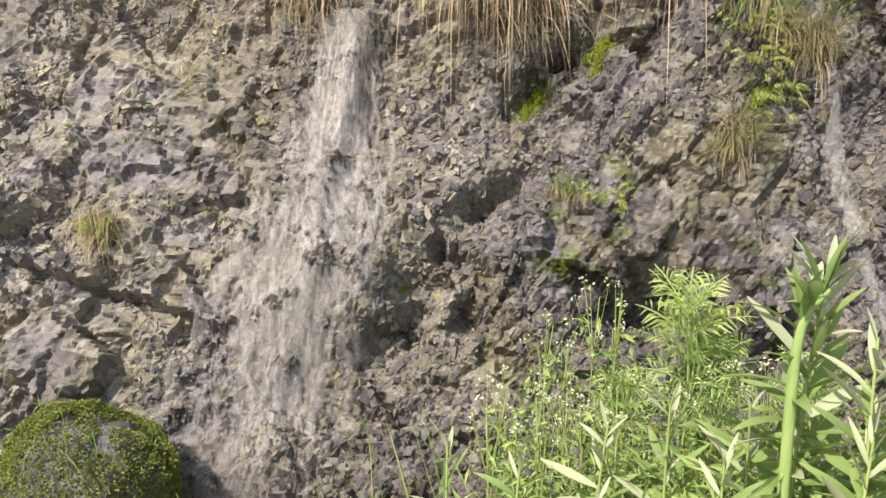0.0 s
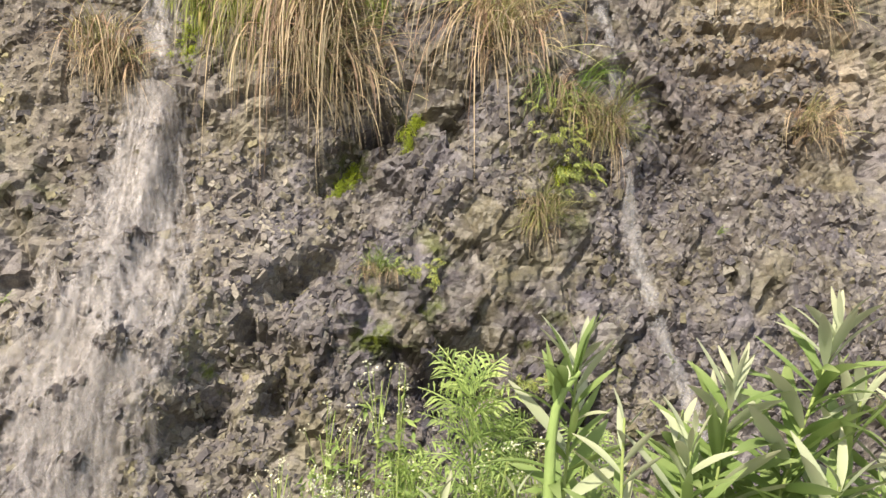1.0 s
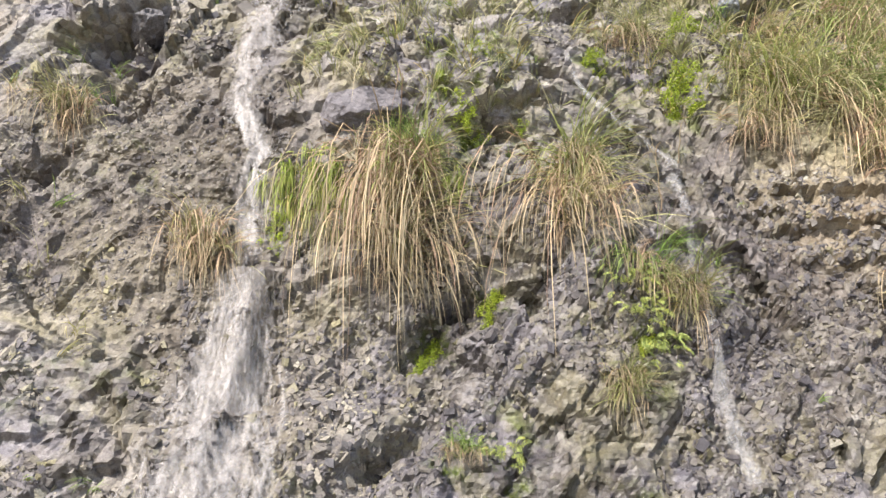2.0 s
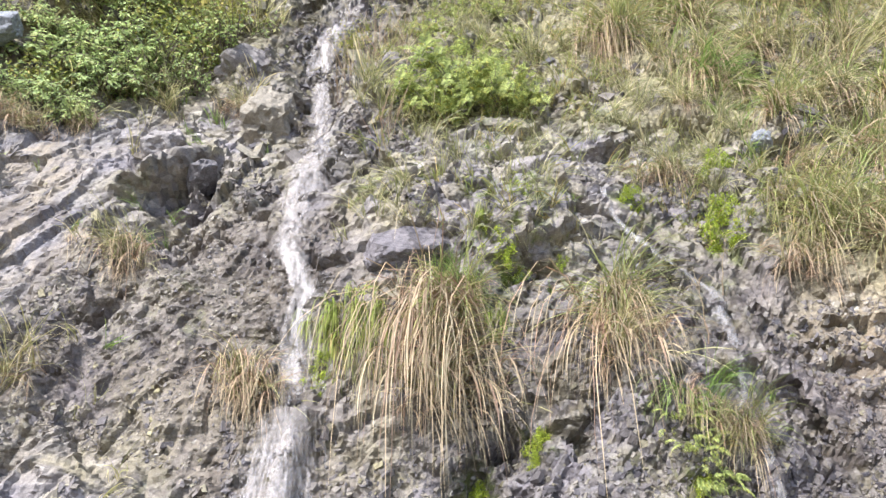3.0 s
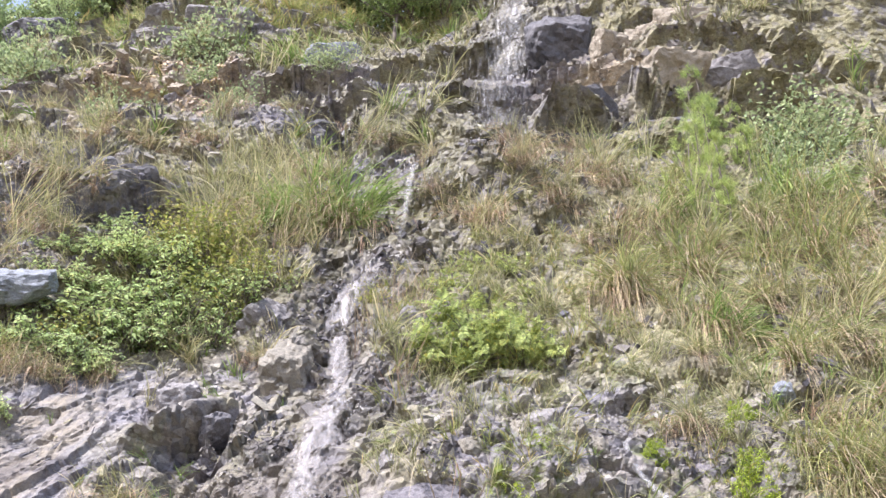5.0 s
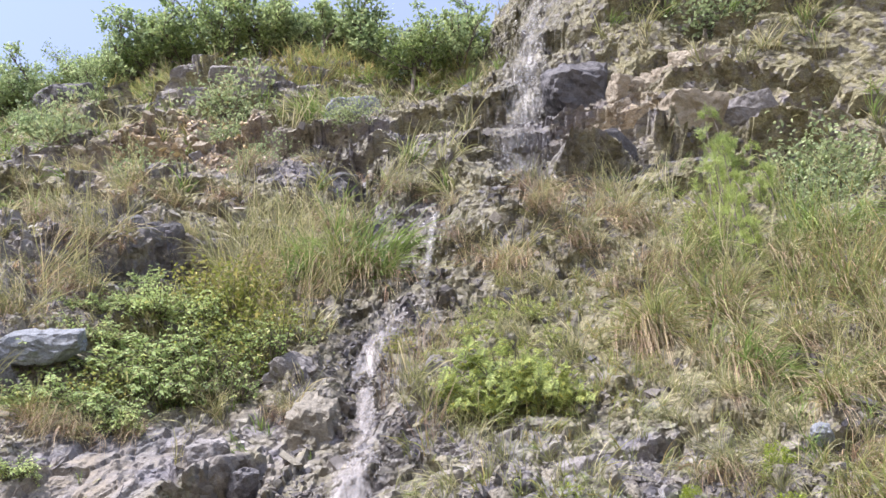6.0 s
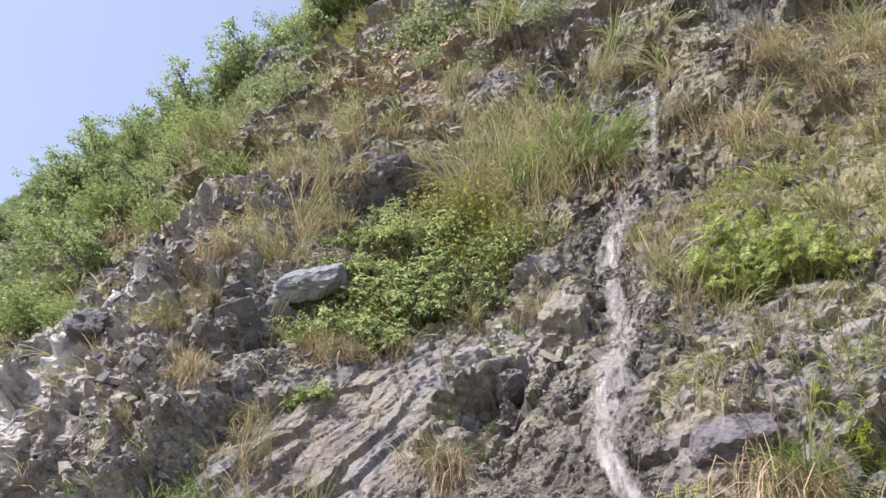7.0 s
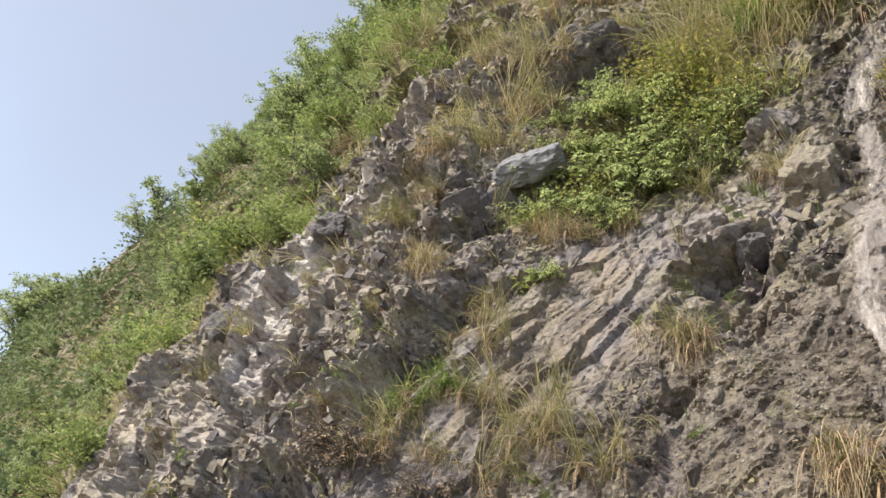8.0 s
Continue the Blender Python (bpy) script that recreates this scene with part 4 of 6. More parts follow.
HANG = [tussock(141, "hanging_grass", LIME_BLADE, GREEN_BLADE,
                dict(n=170, out=0.4, up=0.4, spread=0.08, long=(0.14, 0.42), droop=(4.0, 9.0), wide=(0.005, 0.01)),
                dict(n=120, out=0.3, up=0.2, spread=0.14, long=(0.2, 0.5), droop=(4.0, 9.0), wide=(0.003, 0.005)),
                "curtain of fresh green grass hanging beside the water")]
SPRAYING = [tussock(151 + i, "grass_tussock", OLIVE_BLADE if i else GREEN_BLADE, STRAW,
                    dict(n=190, out=0.9, up=0.95, spread=0.05, long=(0.25, 0.8), droop=(0.8, 3.2), wide=(0.004, 0.008)),
                    dict(n=110, out=0.5, up=0.35, spread=0.06, long=(0.3, 0.7), droop=(2.5, 6.0), wide=(0.004, 0.008)),
                    "olive grass tussock with blades spraying out on all sides") for i in range(2)]
REEDS = [tussock(161 + i, "tall_grass", OLIVE_BLADE if i else GREEN_BLADE, STRAW,
                 dict(n=110, out=0.6, up=1.4, spread=0.14, long=(0.5, 1.5), droop=(0.3, 1.8), wide=(0.005, 0.01)),
                 dict(n=90, out=0.6, up=0.6, spread=0.14, long=(0.4, 0.9), droop=(2.0, 5.0), wide=(0.005, 0.009)),
                 "long reedy grass arching out over the bank") for i in range(2)]
CLUMPS = FOUNTAIN + LUSH + DRY + TALL + HANG + SPRAYING + REEDS
# x, z, size, kind
spread_over(CLUMPS, [
    (0.27, 2.62, 1.0, 0), (0.2, 2.32, 1.15, 5), (0.3, 2.25, 1.15, 5), (1.2, 2.35, 0.9, 5), (0.42, 2.8, 0.75, 9), (0.3, 2.8, 0.6, 1), (1.22, 2.6, 0.85, 1), (1.28, 2.74, 0.95, 9), (1.33, 2.7, 0.7, 10), (-0.34, 2.62, 0.75, 8), (-0.2, 2.64, 0.75, 8), (-0.08, 2.66, 0.7, 8), (0.6, 2.66, 0.45, 8), (1.52, 2.1, 0.5, 3), (1.37, 1.58, 0.5, 4), (1.62, 2.0, 0.55, 5),
    (-1.68, 3.25, 0.8, 4), (-0.8, 2.36, 0.8, 5), (-0.74, 2.3, 0.7, 5), (3.0, 3.5, 1.02, 10), (3.4, 4.0, 1.02, 9), (2.7, 3.2, 0.77, 9), (3.1, 2.8, 1.0, 5), (2.5, 3.0, 0.8, 4),
    (2.0, 5.55, 1.0, 9), (1.95, 5.6, 0.8, 0), (2.64, 5.14, 0.9, 10), (3.37, 5.05, 0.8, 6), (1.91, 3.86, 0.6, 10), (2.87, 4.35, 0.8, 9), (1.77, 1.97, 0.55, 9), (1.35, 1.53, 0.4, 9), (1.86, 3.8, 0.75, 4), (-1.23, 4.75, 0.6, 4), (0.34, 2.9, 0.5, 2), (-1.66, 1.14, 0.5, 5), (-1.6, 1.12, 0.3, 9), (0.52, 1.3, 0.25, 2), (2.95, 2.0, 0.6, 5),
], 1)
spread_over(CLUMPS, [
    (-0.95, 7.3, 1.7, 2), (-0.7, 7.1, 1.4, 3), (-1.2, 7.0, 1.3, 3), (-1.6, 7.2, 1.3, 6), (-1.95, 7.4, 1.3, 7), (-1.4, 6.6, 0.9, 7), (-2.3, 7.0, 1.1, 6), (-2.0, 6.4, 0.8, 6),
    (1.2, 8.2, 0.9, 4), (1.4, 8.1, 0.9, 5), (0.62, 7.2, 1.1, 4), (0.8, 6.9, 1.0, 5), (3.5, 6.0, 1.02, 9), (3.0, 6.3, 0.94, 10), (2.7, 5.7, 1.27, 9), (3.9, 5.4, 1.02, 9),
    (3.2, 4.6, 0.94, 10), (2.6, 4.8, 0.9, 2), (4.6, 6.6, 1.02, 10), (3.0, 7.4, 0.94, 9), (2.4, 7.0, 1.2, 5), (4.6, 4.8, 1.1, 9), (3.6, 3.9, 1.2, 4), (2.0, 6.6, 1.0, 4),
], 2)
spread_over(CLUMPS, [
    (-4.47, 5.07, 0.65, 9), (-4.4, 5.0, 0.58, 4), (-3.65, 4.15, 0.80, 5), (-3.7, 4.3, 0.65, 1), (-3.9, 3.8, 0.43, 4), (-3.74, 5.7, 0.87, 6), (-3.85, 6.0, 0.87, 4), (-3.8, 6.5, 1.01, 7), (-3.75, 7.2, 1.01, 4), (-4.2, 7.7, 1.01, 4),
    (-3.06, 2.98, 0.52, 2), (-3.2, 2.85, 0.40, 3), (-2.4, 2.69, 0.63, 7), (-2.5, 2.6, 0.57, 6), (-2.07, 2.41, 0.57, 6), (-4.75, 4.2, 0.36, 4), (-5.1, 3.7, 0.36, 9), (-3.87, 3.0, 0.43, 4), (-2.77, 4.35, 0.69, 5), (-2.6, 4.4, 0.69, 4),
    (-2.9, 4.5, 0.69, 5), (-3.0, 4.55, 0.57, 9), (-4.0, 5.55, 0.80, 4), (-3.8, 5.8, 0.80, 5), (-3.94, 5.0, 0.51, 4), (-3.37, 6.3, 0.87, 4), (-3.65, 7.3, 0.87, 6), (-3.0, 7.95, 0.80, 4), (-2.9, 3.3, 0.5, 7), (-3.0, 3.6, 0.4, 4), (-2.85, 2.9, 0.5, 6), (-2.7, 2.4, 0.6, 7), (-3.3, 2.6, 0.5, 6), (-2.95, 2.5, 0.5, 4), (-3.15, 3.9, 0.4, 4), (-2.3, 4.42, 0.57, 5), (-1.64, 3.2, 0.69, 5),
], 3)


spread_over(CLUMPS, [
    (2.6, 6.2, 1.02, 9), (3.1, 5.3, 0.94, 10), (3.6, 6.6, 1.1, 10), (2.9, 7.0, 1.1, 2), (4.1, 6.1, 1.19, 9), (4.5, 7.3, 1.4, 3), (3.5, 4.7, 0.94, 10), (2.4, 5.0, 0.9, 4),
    (3.9, 4.6, 1.02, 9), (4.4, 5.5, 1.1, 10), (3.3, 7.9, 1.02, 9), (2.6, 7.9, 1.1, 4), (5.0, 6.2, 1.27, 9), (2.9, 3.9, 0.9, 5), (3.3, 3.3, 0.9, 2), (3.9, 3.6, 1.02, 10),
    (1.7, 7.4, 1.0, 4), (2.1, 8.4, 1.2, 5), (0.3, 7.6, 0.8, 4), (5.4, 7.4, 1.36, 10), (4.9, 4.2, 1.2, 3), (2.3, 9.2, 1.2, 4), (0.2, 8.9, 1.0, 5), (-0.3, 9.6, 1.0, 4),
], 4)


spread_over(CLUMPS, [
    (-3.6, 9.0, 1.1, 4), (-2.9, 10.4, 1.2, 5), (-3.8, 8.4, 0.9, 6), (-4.6, 8.8, 0.9, 4), (-2.8, 9.1, 1.0, 4), (-1.9, 8.6, 1.1, 6), (-1.2, 8.3, 1.0, 4), (-4.2, 10.9, 1.1, 4), (-6.5, 12.0, 1.2, 4), (-7.6, 10.4, 1.2, 6), (-0.75, 9.4, 0.9, 7), (-6.9, 10.9, 1.2, 4),
    (-5.2, 10.2, 1.0, 4), (-3.4, 12.0, 1.0, 5), (-2.2, 11.4, 0.9, 4), (-5.6, 9.2, 0.9, 6), (-8.6, 9.0, 1.1, 4), (-7.0, 8.0, 0.9, 6), (-7.8, 6.6, 0.9, 4), (-9.0, 5.4, 1.0, 5), (-7.2, 5.0, 0.8, 6), (-8.2, 3.6, 0.9, 4),
], 6)


spread_over(CLUMPS, [
    (3.3, 5.5, 0.7, 11), (3.7, 5.0, 0.8, 12), (2.9, 6.2, 0.7, 12), (4.0, 5.9, 1.0, 11), (4.4, 4.9, 1.0, 12), (4.2, 6.8, 1.0, 11), (2.5, 6.8, 0.8, 12), (3.3, 7.2, 0.9, 12), (1.95, 5.5, 1.1, 9), (2.05, 5.6, 1.0, 10),
    (1.3, 7.75, 0.8, 5), (1.15, 7.7, 0.75, 5), (0.75, 7.0, 0.9, 5), (2.2, 8.0, 0.9, 12), (-0.9, 7.0, 0.9, 11), (2.2, 4.5, 0.5, 10), (2.7, 3.35, 1.0, 9), (2.95, 3.25, 1.05, 10), (3.15, 3.1, 1.0, 10), (3.3, 3.5, 1.0, 9), (2.5, 3.45, 0.7, 9),
], 7)


# ---- leafy shrubs ----
def shrub(seed, name, leaf, label, category, tall, wide, stems, per, size, lean=0.5, feather=False, rise=0.35, slim=0.17, bark=BARK):
    """A bush that leans out of the bank: bent stems with twigs, and leaves in clumps at their ends."""
    rng = np.random.default_rng(seed)
    top = new(name)
    wood, tips = [], []
    for _ in range(stems):
        a = rng.uniform(0, 2 * math.pi)
        r = wide * math.sqrt(rng.uniform(0.03, 1.0))
        end = np.array([math.cos(a) * r, math.sin(a) * r * 0.6 - lean * tall * 0.4, tall * rng.uniform(0.35, 1.0) * (1.15 - 0.5 * r / wide)])
        mid = end * (0.4, 0.45, 0.6) + rng.normal(0, 0.05 * tall, 3)
        t = np.linspace(0, 1, 7)[:, None]
        p = 2 * t * (1 - t) * mid + t * t * end
        wood.append(tube(p, np.linspace(0.011, 0.003, 7) * tall, 5))
        for q in (0.45, 0.6, 0.75, 0.9, 1.0):
            tips.append(p[int(q * 6)] + rng.normal(0, 0.07 * wide + 0.02, 3) * (1, 1, 0.8))
    tips = np.array(tips)
    v, f, t = merged(wood)
    part("branchwork", mesh_of("branchwork", v, f, bark, t, True), top, "thin woody stems")
    if feather:
        c = tips[rng.integers(0, len(tips), per)] + rng.normal(0, 0.05 * wide, (per, 3))
        way = unit(rng.normal(0, 0.7 if rise < 0.6 else 0.4, (per, 3)) + (0, -0.5 if rise < 0.6 else -0.2, rise))
        v, f, t = fronds(rng, c, way, rng.uniform(2.2, 4.0, per) * size, rng.uniform(0.6, 2.2, per), rng.uniform(0.7, 1.1, per) * size, 8, 9, slim)
    else:
        n = per * len(tips)
        c = np.repeat(tips, per, 0) + rng.normal(0, 0.2 * wide + 0.02, (n, 3)) * (1, 0.9, 0.85)
        v, f, t = leaf_quads(rng, c, rng.uniform(0.6, 1.3, n) * size, rng.uniform(0.4, 0.75, n) * size)
    part("foliage", mesh_of("foliage", v, f, leaf, t), top)
    return tagged(top, label, category)


def leafy_bush(seed, name, leaf, label, tall, wide, sprays, size, nodes=7, bare=0.0):
    """A sprawling bush: arching twigs, each with leaves set in pairs along it."""
    rng = np.random.default_rng(seed)
    top = new(name)
    a, r = rng.uniform(0, 2 * math.pi, sprays), np.sqrt(rng.uniform(0, 1, sprays))
    roots = np.stack([np.cos(a) * r * wide * 0.7, np.sin(a) * r * wide * 0.3, rng.uniform(0, 0.5, sprays) * tall * (1 - 0.6 * r)], 1)
    way = np.stack([np.cos(a) * 0.8, np.sin(a) * 0.5 - 0.5, rng.uniform(0.2, 1.1, sprays)], 1) + rng.normal(0, 0.2, (sprays, 3))
    p = bent(rng, roots, way, rng.uniform(0.4, 1.0, sprays) * tall, rng.uniform(0.6, 2.4, sprays), nodes, 0.12)
    v, f, t = merged([tube(q, np.linspace(0.007, 0.002, nodes + 1) * (0.5 + tall), 4) for q in p])
    part("branchwork", mesh_of("branchwork", v, f, BARK, t, True), top, "thin arching twigs")
    clothed = p[rng.random(sprays) >= bare]
    n = len(clothed)
    pieces = []
    for j in range(1, nodes + 1):
        d = unit(clothed[:, j] - clothed[:, j - 1])
        side = unit(np.cross(d, rng.normal(0, 0.35, (n, 3)) + (0, -0.4, 1.0)))
        for sg in (1, -1, 0) if j == nodes else (1, -1):
            L = (size * rng.uniform(0.6, 1.25, n) * (0.7 + 0.5 * math.sin(math.pi * j / (nodes + 1))))[:, None]
            w = unit(sg * side + 0.55 * d + (0, 0, -0.3) + rng.normal(0, 0.2, (n, 3)))
            s = unit(np.cross(w, rng.normal(0, 0.3, (n, 3)) + (0, -0.5, 0.9)))
            up = np.cross(s, w)
            c, m = clothed[:, j], clothed[:, j] + w * L * 0.45
            v = np.stack([c, m + s * L * 0.26 + up * L * 0.07, c + w * L - up * L * 0.14, m - s * L * 0.26 + up * L * 0.07, m], 1).reshape(-1, 3)
            b = (np.arange(n) * 5)[:, None]
            pieces.append((v, np.stack([b + [0, 4, 1], b + [1, 4, 2], b + [0, 3, 4], b + [3, 2, 4]], 1).reshape(-1, 3), np.tile([0, 0.5, 1, 0.5, 0.4], n)))
    v, f, t = merged(pieces)
    part("foliage", mesh_of("foliage", v, f, leaf, t), top)
    return tagged(top, label, "shrub")


def put_all(made, rows, seed):
    """The built plant stands at the first row, copies at the others: x, z, size."""
    rng = random.Random(seed)
    for i, (x, z, size) in enumerate(rows):
        m = Matrix.Translation(spot(x, z) - Vector(OUT) * 0.03) @ Matrix.Rotation(rng.uniform(-0.7, 0.7), 4, "Z")
        if i == 0:
            made.matrix_basis = m @ Matrix.Diagonal((size, size, size, 1))
        else:
            copy_thing(made, m).scale = (size * rng.uniform(0.9, 1.15), size, size * rng.uniform(0.9, 1.1))


put_all(leafy_bush(201, "shrub", BUSH_LEAF, "bright green sprawling bush with pointed leaves on arching twigs", 0.5, 0.5, 95, 0.056, 8), [(-2.95, 4.75, 0.75), (-2.6, 4.6, 0.6), (-2.85, 5.15, 0.9), (-2.4, 4.95, 0.8), (-3.0, 5.6, 0.7), (-2.55, 5.5, 0.95), (-2.75, 6.0, 0.8), (-2.2, 5.25, 0.8), (-2.95, 6.3, 0.7), (-2.35, 6.05, 0.8), (-3.05, 6.75, 0.6), (-2.0, 5.75, 0.7), (-1.75, 5.95, 0.6), (-2.65, 6.5, 0.6), (-2.85, 7.05, 0.5), (-2.4, 4.5, 0.5), (-2.75, 3.95, 0.4), (-3.25, 6.1, 0.5)], 5)
put_all(leafy_bush(208, "shrub", SHRUB_LEAF, "dark green straggling bush with bare grey twigs above the slab", 0.55, 0.5, 60, 0.05, 7, 0.35), [(-1.9, 5.2, 1.0), (-1.6, 5.45, 0.9), (-2.15, 5.1, 0.8), (-1.45, 5.7, 0.7), (-1.75, 4.95, 0.7)], 15)
put_all(shrub(202, "shrub", WEED_LEAF, "yellow-green weedy bush with thin leaves", "shrub", 0.65, 0.4, 14, 12, 0.05), [(-2.0, 6.1, 1.1), (-1.75, 5.75, 1.0), (-2.1, 5.5, 1.0), (-1.95, 6.5, 1.0), (-2.4, 6.4, 0.9), (-1.6, 5.3, 0.7), (-1.5, 5.85, 0.8), (-2.7, 4.75, 0.6), (-0.35, 5.45, 0.5)], 6)
put_all(shrub(207, "shrub", FERN_LEAF, "loose olive-green weeds with drooping feathered leaves", "shrub", 0.5, 0.4, 14, 130, 0.045, 0.6, True), [(0.62, 6.2, 0.65), (0.95, 6.0, 0.6), (0.4, 5.8, 0.55), (0.6, 5.5, 0.55), (1.1, 5.6, 0.5), (0.25, 5.4, 0.4), (0.85, 5.2, 0.5)], 16)
put_all(shrub(203, "shrub", FERN_LEAF, "lush green bush with fern-like feathered leaves above a ledge", "shrub", 0.5, 0.42, 14, 150, 0.055, 0.9, True), [(0.6, 4.6, 1.15), (0.4, 4.45, 0.9), (0.85, 4.5, 0.9), (0.25, 4.6, 0.6), (0.7, 4.8, 0.9), (1.0, 4.6, 0.6)], 7)
put_all(shrub(204, "fern", FERN_LEAF, "small green fern on a wet rock face", "fern", 0.16, 0.12, 6, 45, 0.022, 0.8, True), [(1.48, 1.85, 1.1), (1.5, 1.68, 1.2), (0.76, 1.27, 0.9), (1.44, 2.0, 1.0), (0.55, 2.55, 1.0), (0.48, 2.62, 0.9), (-1.6, 1.12, 0.8), (-2.85, 3.9, 1.2), (-0.2, 2.85, 0.8), (1.22, 0.75, 0.8)], 8)
put_all(shrub(205, "shrub", FEATHER, "pale lime-green feathery bush standing among grass", "shrub", 1.5, 0.3, 14, 800, 0.038, 0.1, True, rise=1.0, slim=0.08), [(3.2, 6.9, 1.15), (3.5, 7.4, 1.1), (3.75, 8.2, 1.2), (3.3, 6.5, 0.8), (4.1, 7.9, 0.9)], 9)
put_all(shrub(206, "shrub", ROUND_LEAF, "green bush with small round leaves on the grassy slope", "shrub", 0.8, 0.7, 18, 12, 0.07), [(4.9, 8.2, 1.0), (4.5, 7.3, 0.7), (5.5, 9.0, 1.2), (-4.4, 14.6, 1.5), (-4.0, 13.4, 1.0), (6.2, 15.5, 1.6), (5.0, 16.8, 1.5), (-1.6, 12.8, 0.8), (-2.9, 10.9, 0.8), (-4.6, 10.5, 0.9), (-7.2, 13.0, 1.3)], 10)


put_all(leafy_bush(209, "shrub", STRAW, "dry brown twiggy bush with few dead leaves", 0.4, 0.35, 80, 0.022, 7, 0.3), [(-3.61, 2.62, 0.9), (-3.45, 2.5, 0.7), (-3.0, 2.3, 0.6)], 18)


put_all(shrub(210, "shrub", SHRUB_LEAF, "rounded dark green bush on the slope down the valley", "shrub", 0.7, 0.65, 18, 14, 0.075), [(-7.5, 8.5, 0.9), (-8.5, 6.5, 1.0), (-9.5, 9.5, 1.2), (-7.2, 6.0, 0.7), (-10.5, 7.0, 1.3), (-8.0, 11.0, 1.1), (-9.0, 4.5, 1.0), (-11.5, 5.0, 1.4), (-7.0, 9.8, 0.9), (-12.0, 10.0, 1.5), (-9.8, 12.5, 1.3), (-13.0, 7.5, 1.5), (-8.3, 2.9, 0.8), (-11.0, 13.8, 1.4)], 19)


# ---- moss ----
def moss_pad(seed):
    rng = np.random.default_rng(seed)
    n = 3600
    r, a = np.sqrt(rng.uniform(0, 1, n)) * 0.12, rng.uniform(0, 2 * math.pi, n)
    c = np.stack([r * np.cos(a) * (0.6 + 0.4 * np.sin(2 * a + seed)), -0.012 - 0.016 * (1 - (r / 0.12) ** 2), r * np.sin(a)], 1) + rng.normal(0, 0.006, (n, 3))
    c = c[fbm(c * 22.0 + seed, 31 + seed, 3) > -0.15 + 0.3 * (r / 0.12) ** 2]
    n = len(c)
    v, f, t = leaf_quads(rng, c, rng.uniform(0.005, 0.011, n), rng.uniform(0.004, 0.008, n), 0.9, True)
    return tagged(new("moss", mesh_of("moss", v, f, LIME_MOSS, t)), "bright lime-green cushion of moss on wet rock", "moss", "moss cushions")


for k, rows in enumerate(([(0.43, 1.86, 0.9), (0.74, 1.98, 0.9), (0.72, 1.9, 0.6), (2.08, 3.38, 1.5), (2.04, 3.22, 1.3), (2.2, 3.86, 1.4), (1.52, 3.55, 0.9), (0.36, 1.74, 0.7), (1.46, 1.72, 0.7)], [(2.0, 3.5, 1.0), (0.75, 3.02, 0.7), (1.0, 3.1, 0.6), (2.3, 3.95, 1.0), (2.12, 3.28, 1.2), (0.64, 3.12, 1.2), (0.78, 3.48, 0.8), (1.56, 3.55, 0.8), (-0.4, 2.5, 1.1), (-0.38, 2.35, 0.9), (-0.32, 2.58, 1.0)])):
    pad = moss_pad(k)
    rng = random.Random(k)
    for i, (x, z, size) in enumerate(rows):
        m = Matrix.Translation(spot(x, z)) @ Matrix.Rotation(rng.uniform(-0.3, 0.3), 4, "Y")
        if i == 0:
            pad.matrix_basis = m @ Matrix.Diagonal((size, size, size, 1))
        else:
            copy_thing(pad, m).scale = (size, size, size * rng.uniform(0.8, 1.3))


# ---- grass that covers the slopes ----
def slope_grass(name, seed, count, area, long, wide, material, label, droop=(0.5, 2.5), keep=None, up=1.0):
    rng = np.random.default_rng(seed)
    per = 11
    tufts = count // per
    x, z = rng.uniform(area[0], area[1], tufts * 3), rng.uniform(area[2], area[3], tufts * 3)
    p = np.stack([x, hill_base(x, z), z], 1)
    ok = keep(x, z, fbm(p * 0.55, 81, 4) + 0.25 * fbm(p * 1.8, 91, 4), fbm(p * 2.6, 95, 3))
    x, z = x[ok][:tufts], z[ok][:tufts]
    m = len(x)
    # blades stand in tufts
    n = m * per
    roots = np.repeat(spots(x, z), per, 0) + rng.normal(0, 0.07 * long[1], (n, 3)) * (1, 0.3, 0.5)
    lean = np.stack([rng.normal(0, 0.4, m), -rng.uniform(0.1, 0.7, m), rng.uniform(0.5, 1.0, m) * up], 1)
    way = np.repeat(lean, per, 0) + rng.normal(0, 0.22, (n, 3))
    size = np.repeat(rng.uniform(0.6, 1.2, m), per)
    v, f, t = blades(rng, roots, way, size * rng.uniform(*long, n), rng.uniform(*droop, n), rng.uniform(*wide, n), 4)
    tagged(new(name, mesh_of(name, v, f, material, t)), label, "grass", kind="stuff")


def dry_line(x, z):
    return (from_line(x, z, MAIN_FALL) > 0.3) & (from_line(x, z, SIDE_FALL) > 0.25) & (from_line(x, z, HIGH_FALL) > 0.8) & (blob(x, z, -5.3, 5.4, 0.9, 2.2) < 0.35) & (blob(x, z, -4.9, 13.2, 1.7, 1.6) < 0.4) & (blob(x, z, 2.9, 13.0, 1.8, 2.4) < 0.35)


slope_grass("grass", 301, 2600, (2.2, 8.0, 3.2, 9.5), (0.1, 0.35), (0.005, 0.01), OLIVE_BLADE, "long straw and olive grass covering the bank", keep=lambda x, z, b, m: dry_line(x, z) & (m > -0.25) & (z > 5.4 - 0.9 * x + 0.6))
slope_grass("grass", 309, 2600, (2.3, 8.0, 3.4, 9.8), (0.12, 0.42), (0.005, 0.01), LUSH_BLADE, "fresh green grass among the straw on the bank", keep=lambda x, z, b, m: dry_line(x, z) & (m > -0.1) & (z > 5.4 - 0.9 * x + 0.6))
slope_grass("grass", 302, 5000, (-4.8, 2.4, 4.6, 9.5), (0.15, 0.5), (0.005, 0.011), OLIVE_BLADE, "patchy olive grass between the rocks", keep=lambda x, z, b, m: dry_line(x, z) & (b > 0.08) & (m > 0.1) & (x > -2.7))
